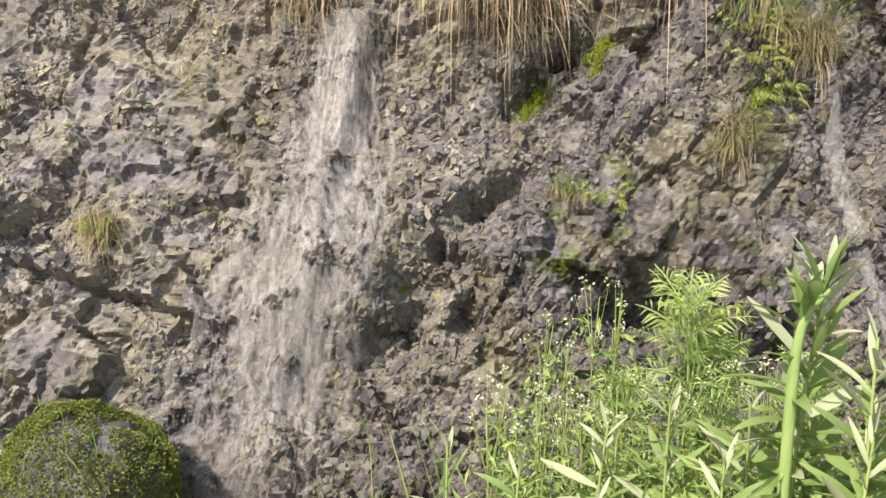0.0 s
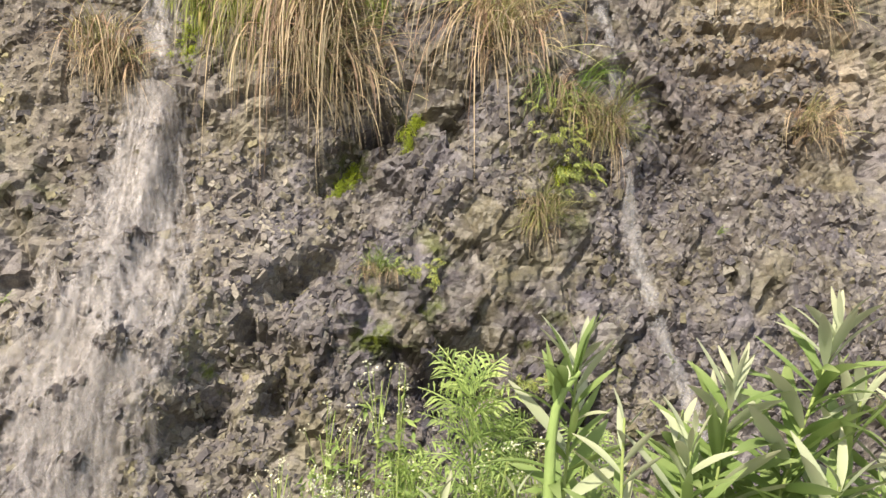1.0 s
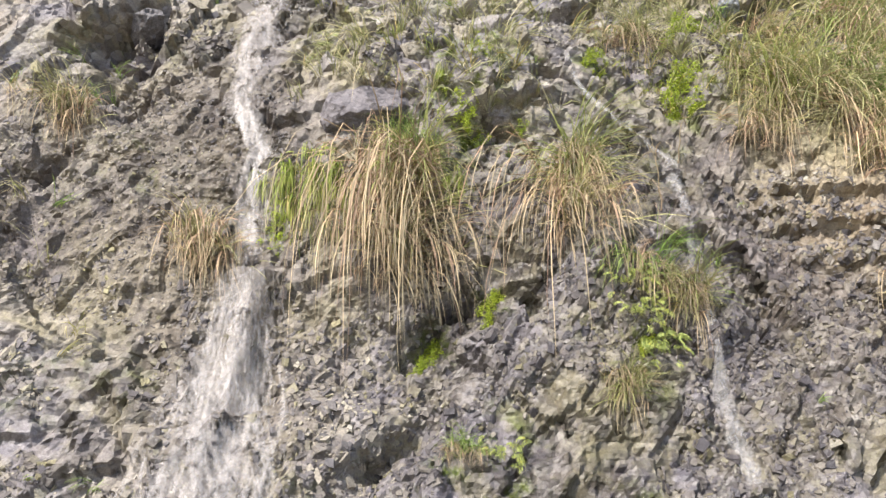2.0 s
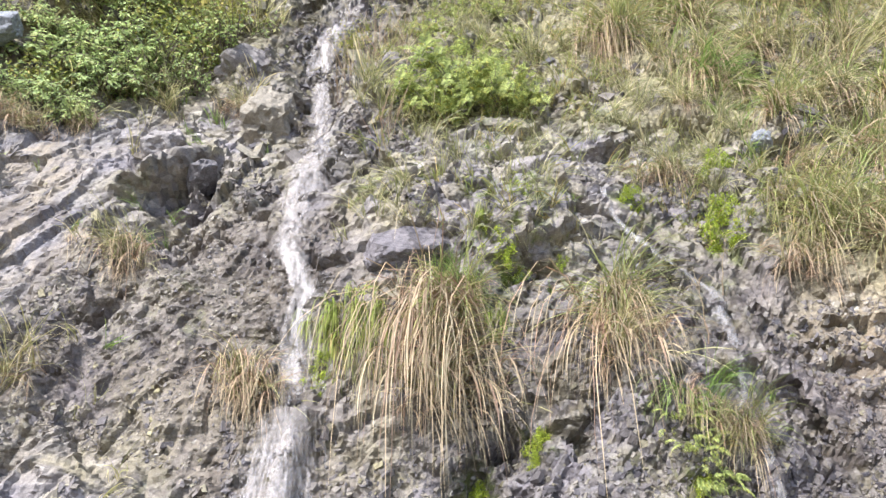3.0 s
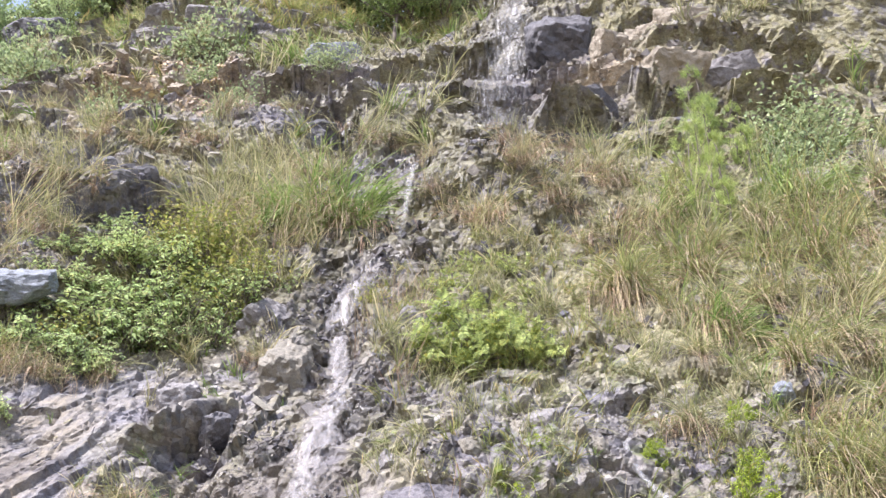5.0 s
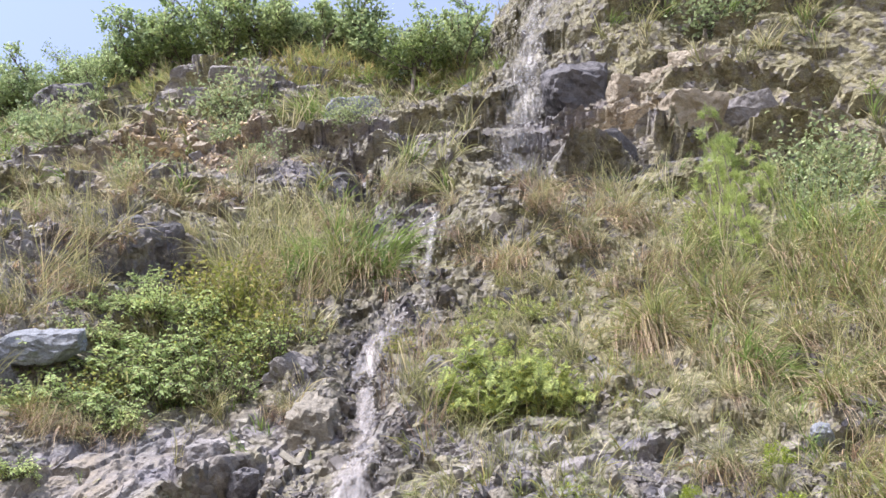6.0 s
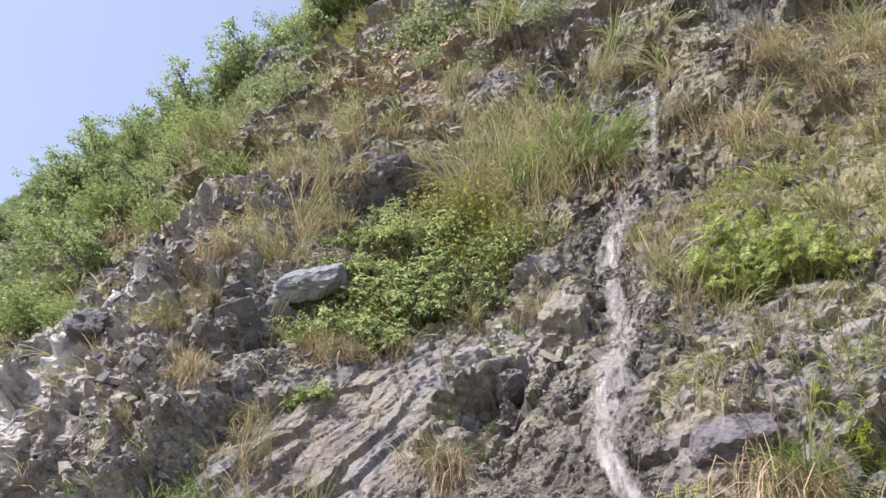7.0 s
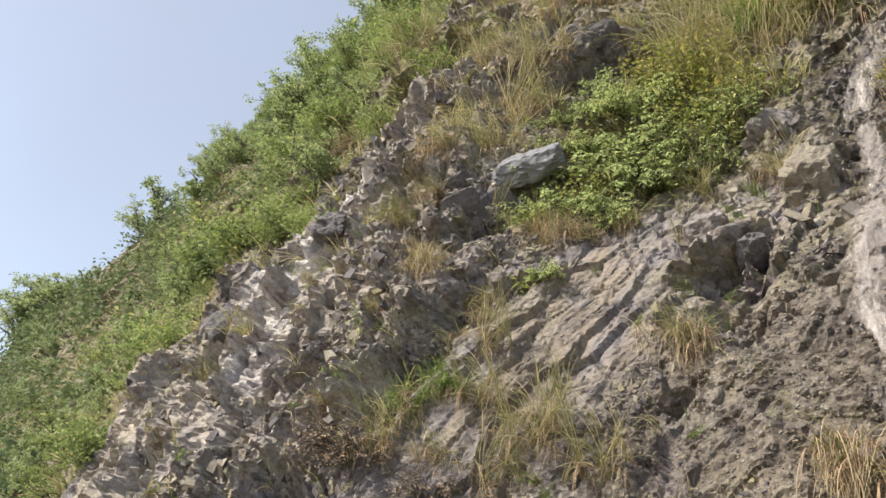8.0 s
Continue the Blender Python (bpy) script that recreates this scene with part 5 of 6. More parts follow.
slope_grass("grass", 303, 13000, (-12.0, 9.0, 9.0, 21.5), (0.3, 0.8), (0.012, 0.024), OLIVE_BLADE, "yellow-green grass over the upper slope", keep=lambda x, z, b, m: dry_line(x, z) & (b > -0.02) & (m > 0.1))
slope_grass("grass", 304, 9000, (-12.0, 8.0, 9.0, 21.8), (0.3, 0.7), (0.012, 0.024), LUSH_BLADE, "fresh green grass over the upper slope", keep=lambda x, z, b, m: dry_line(x, z) & (b > 0.15) & (m > 0.15))
slope_grass("grass", 305, 8000, (-30.0, -4.6, 1.0, 21.0), (0.12, 0.4), (0.014, 0.03), VALLEY_BLADE, "green grass on the slope down the valley", keep=lambda x, z, b, m: (m > -0.35) & (x < np.interp(z, EDGE_Z, EDGE_X) - 0.5))
slope_grass("grass", 306, 12000, (-30.0, -4.6, 0.0, 20.0), (0.12, 0.4), (0.012, 0.03), OLIVE_BLADE, "dry grass on the slope down the valley", keep=lambda x, z, b, m: (m > -0.2) & (x < np.interp(z, EDGE_Z, EDGE_X) - 0.35))
slope_grass("grass", 307, 2400, (-6.0, -1.8, 2.0, 8.5), (0.14, 0.45), (0.004, 0.008), OLIVE_BLADE, "sparse dry grass in the cracks of the rock", keep=lambda x, z, b, m: (m > 0.5) & (blob(x, z, -2.6, 3.4, 0.9, 0.7) < 0.5))
slope_grass("grass", 308, 1500, (-2.5, 2.5, 0.3, 4.5), (0.03, 0.12), (0.003, 0.005), LUSH_BLADE, "tiny green tufts in the cracks of the rock", keep=lambda x, z, b, m: (m > 0.45) & (from_line(x, z, MAIN_FALL) > 0.3))

slope_grass("grass", 317, 4200, (-8.5, 0.8, 17.0, 19.6), (0.25, 0.7), (0.012, 0.022), GREEN_BLADE, "yellow-green grass along the crest below the trees", keep=lambda x, z, b, m: (z > 18.0 - 0.5 * np.exp(-((x + 0.6) / 1.8) ** 2) + 0.9 * b) & (from_line(x, z, HIGH_FALL) > 0.6))
slope_grass("tall_grass", 310, 800, (-2.6, -0.9, 5.5, 8.6), (0.25, 0.85), (0.005, 0.008), OLIVE_BLADE, "tall pale olive grass above the bushes", keep=lambda x, z, b, m: (m > -0.3) & (z > 7.2 + 0.9 * (x + 1.2)), droop=(0.3, 3.0))
slope_grass("grass", 311, 5200, (-0.3, 2.6, 3.0, 7.4), (0.07, 0.32), (0.004, 0.007), OLIVE_BLADE, "short olive tufts between the stones of the ledge", keep=lambda x, z, b, m: dry_line(x, z) & (m > 0.0))
slope_grass("grass", 312, 3600, (-0.3, 2.6, 3.2, 7.0), (0.06, 0.28), (0.004, 0.007), GREEN_BLADE, "short green tufts between the stones of the ledge", keep=lambda x, z, b, m: dry_line(x, z) & (m < -0.05))
slope_grass("dry_grass", 313, 120, (-0.38, 0.2, 4.2, 5.7), (0.25, 0.6), (0.003, 0.006), STRAW, "upright dry grass stalks beside the spring", keep=lambda x, z, b, m: x > -2, droop=(0.1, 1.0), up=2.0)
slope_grass("grass", 314, 1300, (-5.6, -1.3, 1.6, 5.2), (0.06, 0.26), (0.003, 0.007), LUSH_BLADE, "yellow-green grass in strips between the beds", keep=lambda x, z, b, m: (m > 0.22) & (slab_part(x, z) < 0.85))
slope_grass("grass", 315, 900, (-5.6, -1.3, 1.6, 5.2), (0.08, 0.3), (0.003, 0.007), OLIVE_BLADE, "olive grass in the cracks of the rock face", keep=lambda x, z, b, m: (m < -0.3) & (slab_part(x, z) < 0.8))
slope_grass("grass", 316, 1200, (-4.6, -2.6, 5.6, 8.2), (0.1, 0.35), (0.004, 0.008), OLIVE_BLADE, "tufts of olive grass among dark ledges", keep=lambda x, z, b, m: m > 0.1)


# ---- trees on the crest ----
def tree(seed, tall, wide, leaf, per):
    """A small hill tree: forked trunk, limbs, and a loose crown of leaf clumps."""
    rng = np.random.default_rng(seed)
    top = new("tree")
    fork = np.array([rng.normal(0, 0.05), rng.normal(0, 0.05), 0.28]) * tall
    wood = [tube(np.linspace((0, 0, -0.15 * tall), fork, 5) + rng.normal(0, 0.008 * tall, (5, 3)), np.linspace(0.035, 0.024, 5) * tall, 7)]
    clumps, sizes = [], []
    for _ in range(9):
        a, r = rng.uniform(0, 2 * math.pi), wide * math.sqrt(rng.uniform(0.08, 1.0))
        end = np.array([math.cos(a) * r, math.sin(a) * r, tall * rng.uniform(0.45, 0.95) * (1.05 - 0.3 * r / wide)])
        t = np.linspace(0, 1, 7)[:, None]
        mid = fork + (end - fork) * (0.35, 0.35, 0.6) + rng.normal(0, 0.04 * tall, 3)
        p = (1 - t) ** 2 * fork + 2 * t * (1 - t) * mid + t * t * end
        wood.append(tube(p, np.linspace(0.017, 0.005, 7) * tall, 5))
        for q in (3, 4, 5, 6):
            for _ in range(2):
                c = p[q] + rng.normal(0, 0.1 * wide + 0.02 * tall, 3)
                wood.append(tube(np.linspace(p[q - 1], c, 3), np.linspace(0.006, 0.002, 3) * tall, 4))
                clumps.append(c), sizes.append(rng.uniform(0.08, 0.2) * wide)
    v, f, t = merged(wood)
    part("trunk", mesh_of("trunk", v, f, BARK, t, True), top, "forked grey trunk with thin limbs")
    n = per * len(clumps)
    c = np.repeat(np.array(clumps), per, 0) + unit(rng.normal(0, 1, (n, 3))) * (np.repeat(sizes, per) * rng.uniform(0.2, 1.15, n))[:, None] * (1.15, 1.15, 0.7)
    v, f, t = leaf_quads(rng, c, rng.uniform(0.055, 0.11, n) * tall * 0.6, rng.uniform(0.03, 0.05, n) * tall * 0.6, flat=True)
    part("crown", mesh_of("crown", v, f, leaf, t), top, "loose crown of small green leaves")
    return tagged(top, "small green tree on the hill's crest", "tree", "trees on the hill")


TREES = [tree(401, 2.2, 1.1, TREE_LEAF, 32), tree(402, 2.0, 1.3, TREE_LEAF, 32), tree(403, 1.6, 1.2, SHRUB_LEAF, 30), tree(404, 1.3, 1.1, BUSH_LEAF, 28)]
placed = set()
rng = random.Random(12)


def plant_tree(x, z, size, k):
    p = spot(x, z)
    m = Matrix.Translation(p) @ Matrix.Rotation(rng.uniform(0, 6.28), 4, "Z")
    if k not in placed:
        placed.add(k)
        TREES[k].matrix_basis = m @ Matrix.Diagonal((size, size, size, 1))
    else:
        copy_thing(TREES[k], m).scale = (size * rng.uniform(0.9, 1.2), size * rng.uniform(0.9, 1.2), size)


# along the crest above the fall
for i in range(32):
    plant_tree(-9.5 + i * 0.34 + rng.uniform(-0.2, 0.2), (20.2 - 1.6 * math.exp(-((-9.5 + i * 0.34 + 0.6) / 1.8) ** 2)) + rng.uniform(-0.4, 0.5), rng.uniform(0.9, 1.45), rng.randrange(3))
for i in range(14):
    plant_tree(-15.0 + i * 0.45 + rng.uniform(-0.2, 0.2), 19.6 + rng.uniform(-0.8, 0.5), rng.uniform(0.65, 1.05), rng.randrange(3))
# down the valley
for i in range(56):
    plant_tree(-15 - 15 * rng.random() ** 1.1, 19.4 + rng.uniform(-1.8, 0.5), rng.uniform(0.65, 1.35), rng.randrange(3))
for i in range(120):
    x = -8.2 - 36 * rng.random() ** 2.0
    plant_tree(x, rng.uniform(1.5, 19.0), rng.uniform(0.25, 0.45 - x / 80), rng.randrange(4))
for x, z, size, k in [(-19.6, 20.4, 1.5, 0), (-20.6, 20.2, 1.4, 1), (-21.8, 20.1, 1.5, 1), (-24.0, 20.0, 1.2, 0), (-26.5, 20.6, 1.2, 1), (-29.0, 21.3, 1.3, 0), (-31.5, 21.0, 0.9, 1), (-33.2, 21.0, 1.1, 0), (-39.6, 20.4, 2.0, 0), (-40.8, 20.3, 1.4, 1), (-47.0, 19.6, 0.6, 1), (-50.0, 19.8, 0.8, 0), (-53.0, 20.0, 1.0, 1), (-56.0, 20.1, 1.4, 0), (-59.0, 20.2, 1.7, 1), (-62.0, 20.4, 2.0, 0), (-65.0, 20.5, 2.5, 1), (-67.5, 20.5, 2.7, 0), (-69.5, 19.5, 2.8, 1)]:
    plant_tree(x, z, size, k)
plant_tree(-11.6, 19.5, 1.05, 1)
plant_tree(-13.0, 19.3, 1.15, 0)
plant_tree(-14.6, 19.2, 1.15, 1)
plant_tree(-18.5, 19.4, 1.2, 0)
plant_tree(-22.5, 19.0, 1.2, 1)
plant_tree(-26.0, 19.4, 0.9, 1)


# scrub that covers the slope down the valley
def far_scrub():
    rng = np.random.default_rng(431)
    n, per = 560, 50
    x, z = -10.5 - 56 * rng.random(n) ** 1.3, rng.uniform(0.5, 20.5, n)
    size = rng.uniform(0.25, 0.6, n) + 0.012 * np.abs(x)
    c = np.repeat(spots(x, z) + OUT * 0.2, per, 0) + unit(rng.normal(0, 1, (n * per, 3)) + (0, -0.3, 0.5)) * (np.repeat(size, per) * rng.uniform(0.3, 1.0, n * per))[:, None]
    grow = np.repeat(0.6 + 0.03 * np.abs(x), per)
    v, f, t = leaf_quads(rng, c, rng.uniform(0.09, 0.2, n * per) * grow, rng.uniform(0.06, 0.11, n * per) * grow, flat=True)
    tagged(new("scrub", mesh_of("scrub", v, f, SCRUB_LEAF, t)), "green scrub on the slope down the valley", "scrub", kind="stuff")


far_scrub()


# ---- dry stalks by the spring ----
def dry_stalk(seed, x, z, tall):
    rng = np.random.default_rng(seed)
    top = tagged(new("dry_stalk"), "thin dead stalk bent over the rock", "plant", "dry stalks")
    top.matrix_basis = Matrix.Translation(spot(x, z))
    t = np.linspace(0, 1, 9)[:, None]
    lean = rng.normal(0, 0.22, 3) * (1, 0.5, 0)
    p = t * (0, -0.1 * tall, tall) + t * t * lean * tall + rng.normal(0, 0.004, (9, 3))
    v, f, a = tube(p, np.linspace(0.0045, 0.0015, 9), 5)
    part("stem", mesh_of("stem", v, f, STRAW, a, True), top)
    for _ in range(6):
        c = p[rng.integers(4, 9, 1)]
        v, f, a = blades(rng, c, rng.normal(0, 0.5, (1, 3)) + (0, -0.2, 0.4), rng.uniform(0.06, 0.18, 1), rng.uniform(1, 4, 1), rng.uniform(0.004, 0.006, 1))
        part("dead_leaf", mesh_of("dead_leaf", v, f, STRAW, a), top)


for i, (x, z, tall) in enumerate([(-0.32, 5.15, 0.55), (-0.26, 5.05, 0.7), (-0.18, 5.3, 0.5), (-0.38, 4.75, 0.5), (0.1, 4.9, 0.45), (-0.1, 5.6, 0.5), (3.3, 6.9, 1.1), (3.6, 6.5, 1.0), (3.0, 6.6, 0.9), (1.5, 6.2, 0.5), (1.95, 2.9, 0.35), (1.65, 2.45, 0.4), (-2.2, 6.0, 0.7), (-1.9, 5.6, 0.6)]):
    dry_stalk(500 + i, x, z, tall)

# ---- loose rocks and blocks ----
def stone_mesh(seed, material, size, boxy=0.25, cuts=11):
    """An angular block of the given size: a rounded box broken along flat faces."""
    bm = bmesh.new()
    bmesh.ops.create_icosphere(bm, subdivisions=4, radius=0.5)
    rng = np.random.default_rng(seed)
    v = np.array([p.co[:] for p in bm.verts])
    f = np.array([[q.index for q in p.verts] for p in bm.faces])
    bm.free()
    box = v / (np.abs(v).max(1)[:, None] * 2)
    v = v * (1 - boxy) + box * boxy
    for _ in range(cuts):
        n = unit(rng.normal(0, 1, 3))
        reach = rng.uniform(0.34, 0.47) * (1 + 0.35 * boxy)
        v = v - np.clip(v @ n - reach, 0, None)[:, None] * n * 0.94
    v = v * np.array(size)
    s = min(size)
    v = v + unit(v) * (s * 0.05 * fbm(v * (2.2 / s) + seed, seed, 4) + s * 0.055 * facets(v * (3.5 / s) + seed, seed)[0])[:, None]
    return mesh_of("stone", v, f, material)


def rock(name, x, z, size, seed, material, label, turn=(0, 0, 0), out=0.0, group="", boxy=None):
    ob = new(name, stone_mesh(seed, material, size, boxy if boxy is not None else 0.75 if "slab" in name else 0.9, 6 if "block" in name else 11))
    # its own y axis points into the slope
    lie = Matrix(((1, 0, 0), (0, 0.84, 0.54), (0, -0.54, 0.84))).to_4x4()
    p = spot(x, z) + Vector(OUT) * out
    ob.matrix_basis = Matrix.Translation(p) @ lie @ Euler([radians(a) for a in turn]).to_matrix().to_4x4()
    return tagged(ob, label, "rock", group)


rock("rock_slab", -3.22, 5.2, (0.68, 0.24, 0.32), 1, PALE_STONE, "pale grey flat slab lodged beside green bushes", (-14, -8, 5), 0.06, boxy=0.95)
rock("rock_block", -5.5, 3.95, (0.3, 0.4, 0.6), 3, DARK_STONE, "dark upright block on the ridge", (0, 18, 20), -0.05)
rock("rock_block", -4.9, 4.75, (0.32, 0.3, 0.28), 4, DARK_STONE, "dark wedge of rock on the ridge", (15, -20, 30), 0.0)
rock("rock_block", 2.85, 14.3, (1.3, 1.2, 0.9), 5, DARK_STONE, "dark wet block under the high veil of water", (-20, -14, 5), 0.3)
rock("rock_block", 4.2, 11.15, (1.0, 0.7, 0.6), 19, TAN_STONE, "sunlit tan block at the end of a ledge", (-20, -10, 8), 0.1)
rock("rock_block", 3.45, 12.6, (0.6, 0.6, 0.45), 6, TAN_STONE, "brown cracked block beside the high fall", (-15, -20, 15), 0.05)
rock("rock_slab", 4.9, 13.0, (1.1, 0.6, 0.32), 8, TAN_STONE, "sunlit tan slab of bedded rock", (-20, -8, 0), -0.05)
rock("boulder", -10.1, 18.4, (1.5, 0.9, 1.0), 10, DARK_STONE, "dark boulder on the skyline", (0, -30, 0), 0.1)
rock("rock_slab", -1.75, 14.4, (1.2, 0.8, 0.4), 11, PALE_STONE, "pale flat stone above a dark recess", (-25, -6, 0), 0.05)
rock("rock_block", -1.6, 4.1, (0.3, 0.3, 0.2), 21, GREY_STONE, "jagged grey block above a dark recess", (-5, -24, 10), -0.02, boxy=0.6)
rock("rock_block", -1.34, 4.0, (0.2, 0.26, 0.15), 22, DARK_STONE, "dark broken block above a recess", (-10, -30, 20), 0.02, boxy=0.6)
rock("boulder", 0.12, 3.16, (0.6, 0.3, 0.36), 25, PURPLE_STONE, "smooth purple-grey boulder set in the bank", (-4, -14, 8), -0.08, boxy=0.35)
rock("rock_block", -1.3, 5.3, (0.45, 0.45, 0.32), 15, GREY_STONE, "rounded grey rock beside the spring", (-10, 5, 20), -0.1, boxy=0.55)
rock("rock_block", -0.95, 4.6, (0.36, 0.4, 0.6), 16, OLIVE_STONE, "olive-brown rock that the cascade runs round", (-10, 5, 0), -0.13, boxy=0.7)
rock("rock_block", 0.02, 5.1, (0.34, 0.36, 0.3), 17, GREY_STONE, "grey-brown rock beside the spring", (-10, 15, 20), -0.14, boxy=0.7)
for i, (x, z, s) in enumerate([(0.9, 3.82, 0.2), (1.06, 3.68, 0.15), (0.72, 3.75, 0.13), (0.5, 3.78, 0.15), (0.28, 3.8, 0.16), (0.06, 3.64, 0.2), (2.6, 4.05, 0.13), (2.42, 4.1, 0.14), (2.22, 3.8, 0.13), (2.05, 4.0, 0.12), (2.3, 4.2, 0.15), (1.2, 3.6, 0.12), (-0.12, 3.4, 0.16), (0.4, 3.5, 0.14), (2.72, 4.2, 0.12)]):
    rock("stone", x, z, (s * 1.2, s, s), 30 + i, PALE_STONE if i == 6 else OLIVE_STONE if i % 3 else GREY_STONE, "loose grey stone on a ledge of the bank", (i * 37 % 60 - 30, i * 53 % 50 - 25, i * 71), -0.015, "stones along the ledge", 0.75)
for i in range(34):
    r = random.Random(i)
    s = r.uniform(0.1, 0.3)
    rock("stone", r.gauss(-4.9, 0.85), r.gauss(13.4, 1.0), (s * 1.3, s, s * 0.8), 60 + i % 8, TAN_STONE if i % 4 else GREY_STONE, "broken tan stone in the scree", (r.uniform(-30, 30), r.uniform(-30, 30), r.uniform(0, 360)), 0.04, "stones of the scree")
# thin ledges that stick out of the slope: x, z, spread, count, length, height, dip
for x, z, dx, dz, count, long, high, dip, kind, words in [
    (-3.15, 7.45, 0.55, 0.35, 10, 0.3, 0.08, -32, DARK_STONE, "dark thin ledge of broken rock"),
    (-3.5, 4.95, 0.35, 0.28, 8, 0.32, 0.08, -30, DARK_STONE, "dark thin ledge of broken rock"),
    (3.1, 10.15, 0.9, 0.3, 9, 1.4, 0.08, -20, DARK_STONE, "long dark ledge overhanging the grass"),
    (5.2, 11.5, 0.8, 0.3, 8, 1.1, 0.2, -10, GREY_STONE, "grey slab of bedded rock above grass"),
    (4.9, 13.0, 0.8, 0.4, 8, 1.0, 0.24, -8, TAN_STONE, "sunlit tan slab of bedded rock"),
    (-5.0, 16.8, 1.2, 0.6, 9, 0.9, 0.22, -8, GREY_STONE, "grey slab of bedded rock near the crest"),
    (-1.2, 10.6, 0.6, 0.4, 8, 0.6, 0.18, 5, DARK_STONE, "dark block round a recess"),
]:
    for i in range(count):
        r = random.Random(i * 7 + int(z * 10))
        l = long * r.uniform(0.5, 1.25)
        rock("rock_slab", x + r.uniform(-dx, dx), z + r.uniform(-dz, dz), (l, min(l, 0.55) * r.uniform(0.8, 1.2), high * r.uniform(0.6, 1.4)), 100 + i + int(z * 20), kind, words, (-22 + r.uniform(-10, 10), dip + r.uniform(-9, 9), r.uniform(-15, 15)), r.uniform(-0.08, 0.02), "ledges of the slope")
def mossy_boulder():
    """The round boulder at the foot of the fall, under a coat of moss."""
    top = tagged(new("mossy_boulder"), "round boulder coated in green moss at the waterfall's foot", "boulder")
    top.matrix_basis = Matrix.Translation((-1.5, 2.95, 0.15))
    part("stone", stone_mesh(91, DARK_STONE, (0.64, 0.57, 0.68), 0.0, 5), top)
    rng = np.random.default_rng(91)
    n = 34000
    d = unit(rng.normal(0, 1, (n, 3)))
    d = d[(d[:, 2] > -0.3) & (fbm(d * 2.4, 92, 3) > -0.75)]
    c = d * (0.385, 0.345, 0.4) * (1 + 0.14 * fbm(d * 2.2, 93, 3))[:, None]
    v, f, t = leaf_quads(rng, c, rng.uniform(0.008, 0.02, len(c)), rng.uniform(0.006, 0.012, len(c)), 0.9)
    part("moss_coat", mesh_of("moss_coat", v, f, MOSS, t), top, "thick yellow-green moss")
    way = unit(rng.normal(0, 1, (160, 3)) * (1, 0.4, 0.3) + (0, -0.4, 0.2))
    v, f, t = blades(rng, unit(rng.normal(0, 1, (160, 3)) + (0, -0.5, 0.9)) * (0.37, 0.33, 0.4), way, rng.uniform(0.08, 0.2, 160), rng.uniform(2, 5, 160), rng.uniform(0.003, 0.005, 160))
    tagged(part("grass_fringe", mesh_of("grass_fringe", v, f, LUSH_BLADE, t), top, "thin green grass hanging over the moss"), kind="stuff")


mossy_boulder()


# ---- flakes of rock over the whole face ----
def rock_flakes(seed, count, area, size, keep, label, bedded=False, material=CHIPS):
    """Broken flakes half sunk in the face: flat six-sided pieces, no two alike."""
    rng = np.random.default_rng(seed)
    x, z = rng.uniform(area[0], area[1], count * 3), rng.uniform(area[2], area[3], count * 3)
    q = np.stack([x, hill_base(x, z), z], 1)
    ok = keep(x, z, fbm(q * 1.6, 611, 3), fbm(q * 5.0, 621, 2)) & ((slab_part(x, z) > 0.4) == bedded) & (from_line(x, z, PALE_RUN) > 0.18)
    x, z = x[ok][:count], z[ok][:count]
    n = len(x)
    p = spots(x, z)
    e = 0.03
    out = unit(np.cross(spots(x + e, z) - spots(x - e, z), spots(x, z + e) - spots(x, z - e)))
    out = unit(out + rng.normal(0, 0.36, (n, 3)))
    side = unit(np.cross(out, rng.normal(0, 0.1 if bedded else 0.5, (n, 3)) + (0.5, 0, 0.8)))
    up = np.cross(side, out)
    s = np.minimum(size[0] * rng.uniform(0.02, 1, n) ** -0.55, size[1])
    half = np.stack([s * rng.uniform(0.3, 0.6, n), s * rng.uniform(0.4, 0.8, n), s * rng.uniform(0.18, 0.36, n)], 1)
    if bedded:
        half = half * (0.7, 2.6, 0.3)
    corner = np.array([(a, b, c) for c in (-1, 1) for b in (-1, 1) for a in (-1, 1)], float)
    k = corner[None] * half[:, None] * rng.uniform(0.45, 1.15, (n, 8, 3))
    v = p[:, None] - (out * s[:, None] * 0.06)[:, None] + k[:, :, :1] * side[:, None] + k[:, :, 1:2] * up[:, None] + k[:, :, 2:] * out[:, None]
    box = np.array([[4, 5, 7, 6], [0, 1, 5, 4], [2, 6, 7, 3], [0, 4, 6, 2], [1, 3, 7, 5]])
    f = ((np.arange(n) * 8)[:, None, None] + box[None]).reshape(-1, 4)
    near = np.minimum(np.minimum(from_line(x, z, MAIN_FALL), from_line(x, z, SIDE_FALL)), from_line(x, z, HIGH_FALL) * 0.5)
    wet_dark = np.clip(np.exp(-(near / 0.3) ** 2) + 0.85 * smooth(0.0, 0.5, x) * smooth(3.6, 2.8, x) * smooth(2.9, 2.4, z) + 0.6 * smooth(1.0, 0.3, z) + rng.normal(0, 0.15, n), 0, 1)
    tagged(new("rock_flakes", mesh_of("rock_flakes", v.reshape(-1, 3), f, material, np.repeat(wet_dark, 8))), label, "rock", kind="stuff")


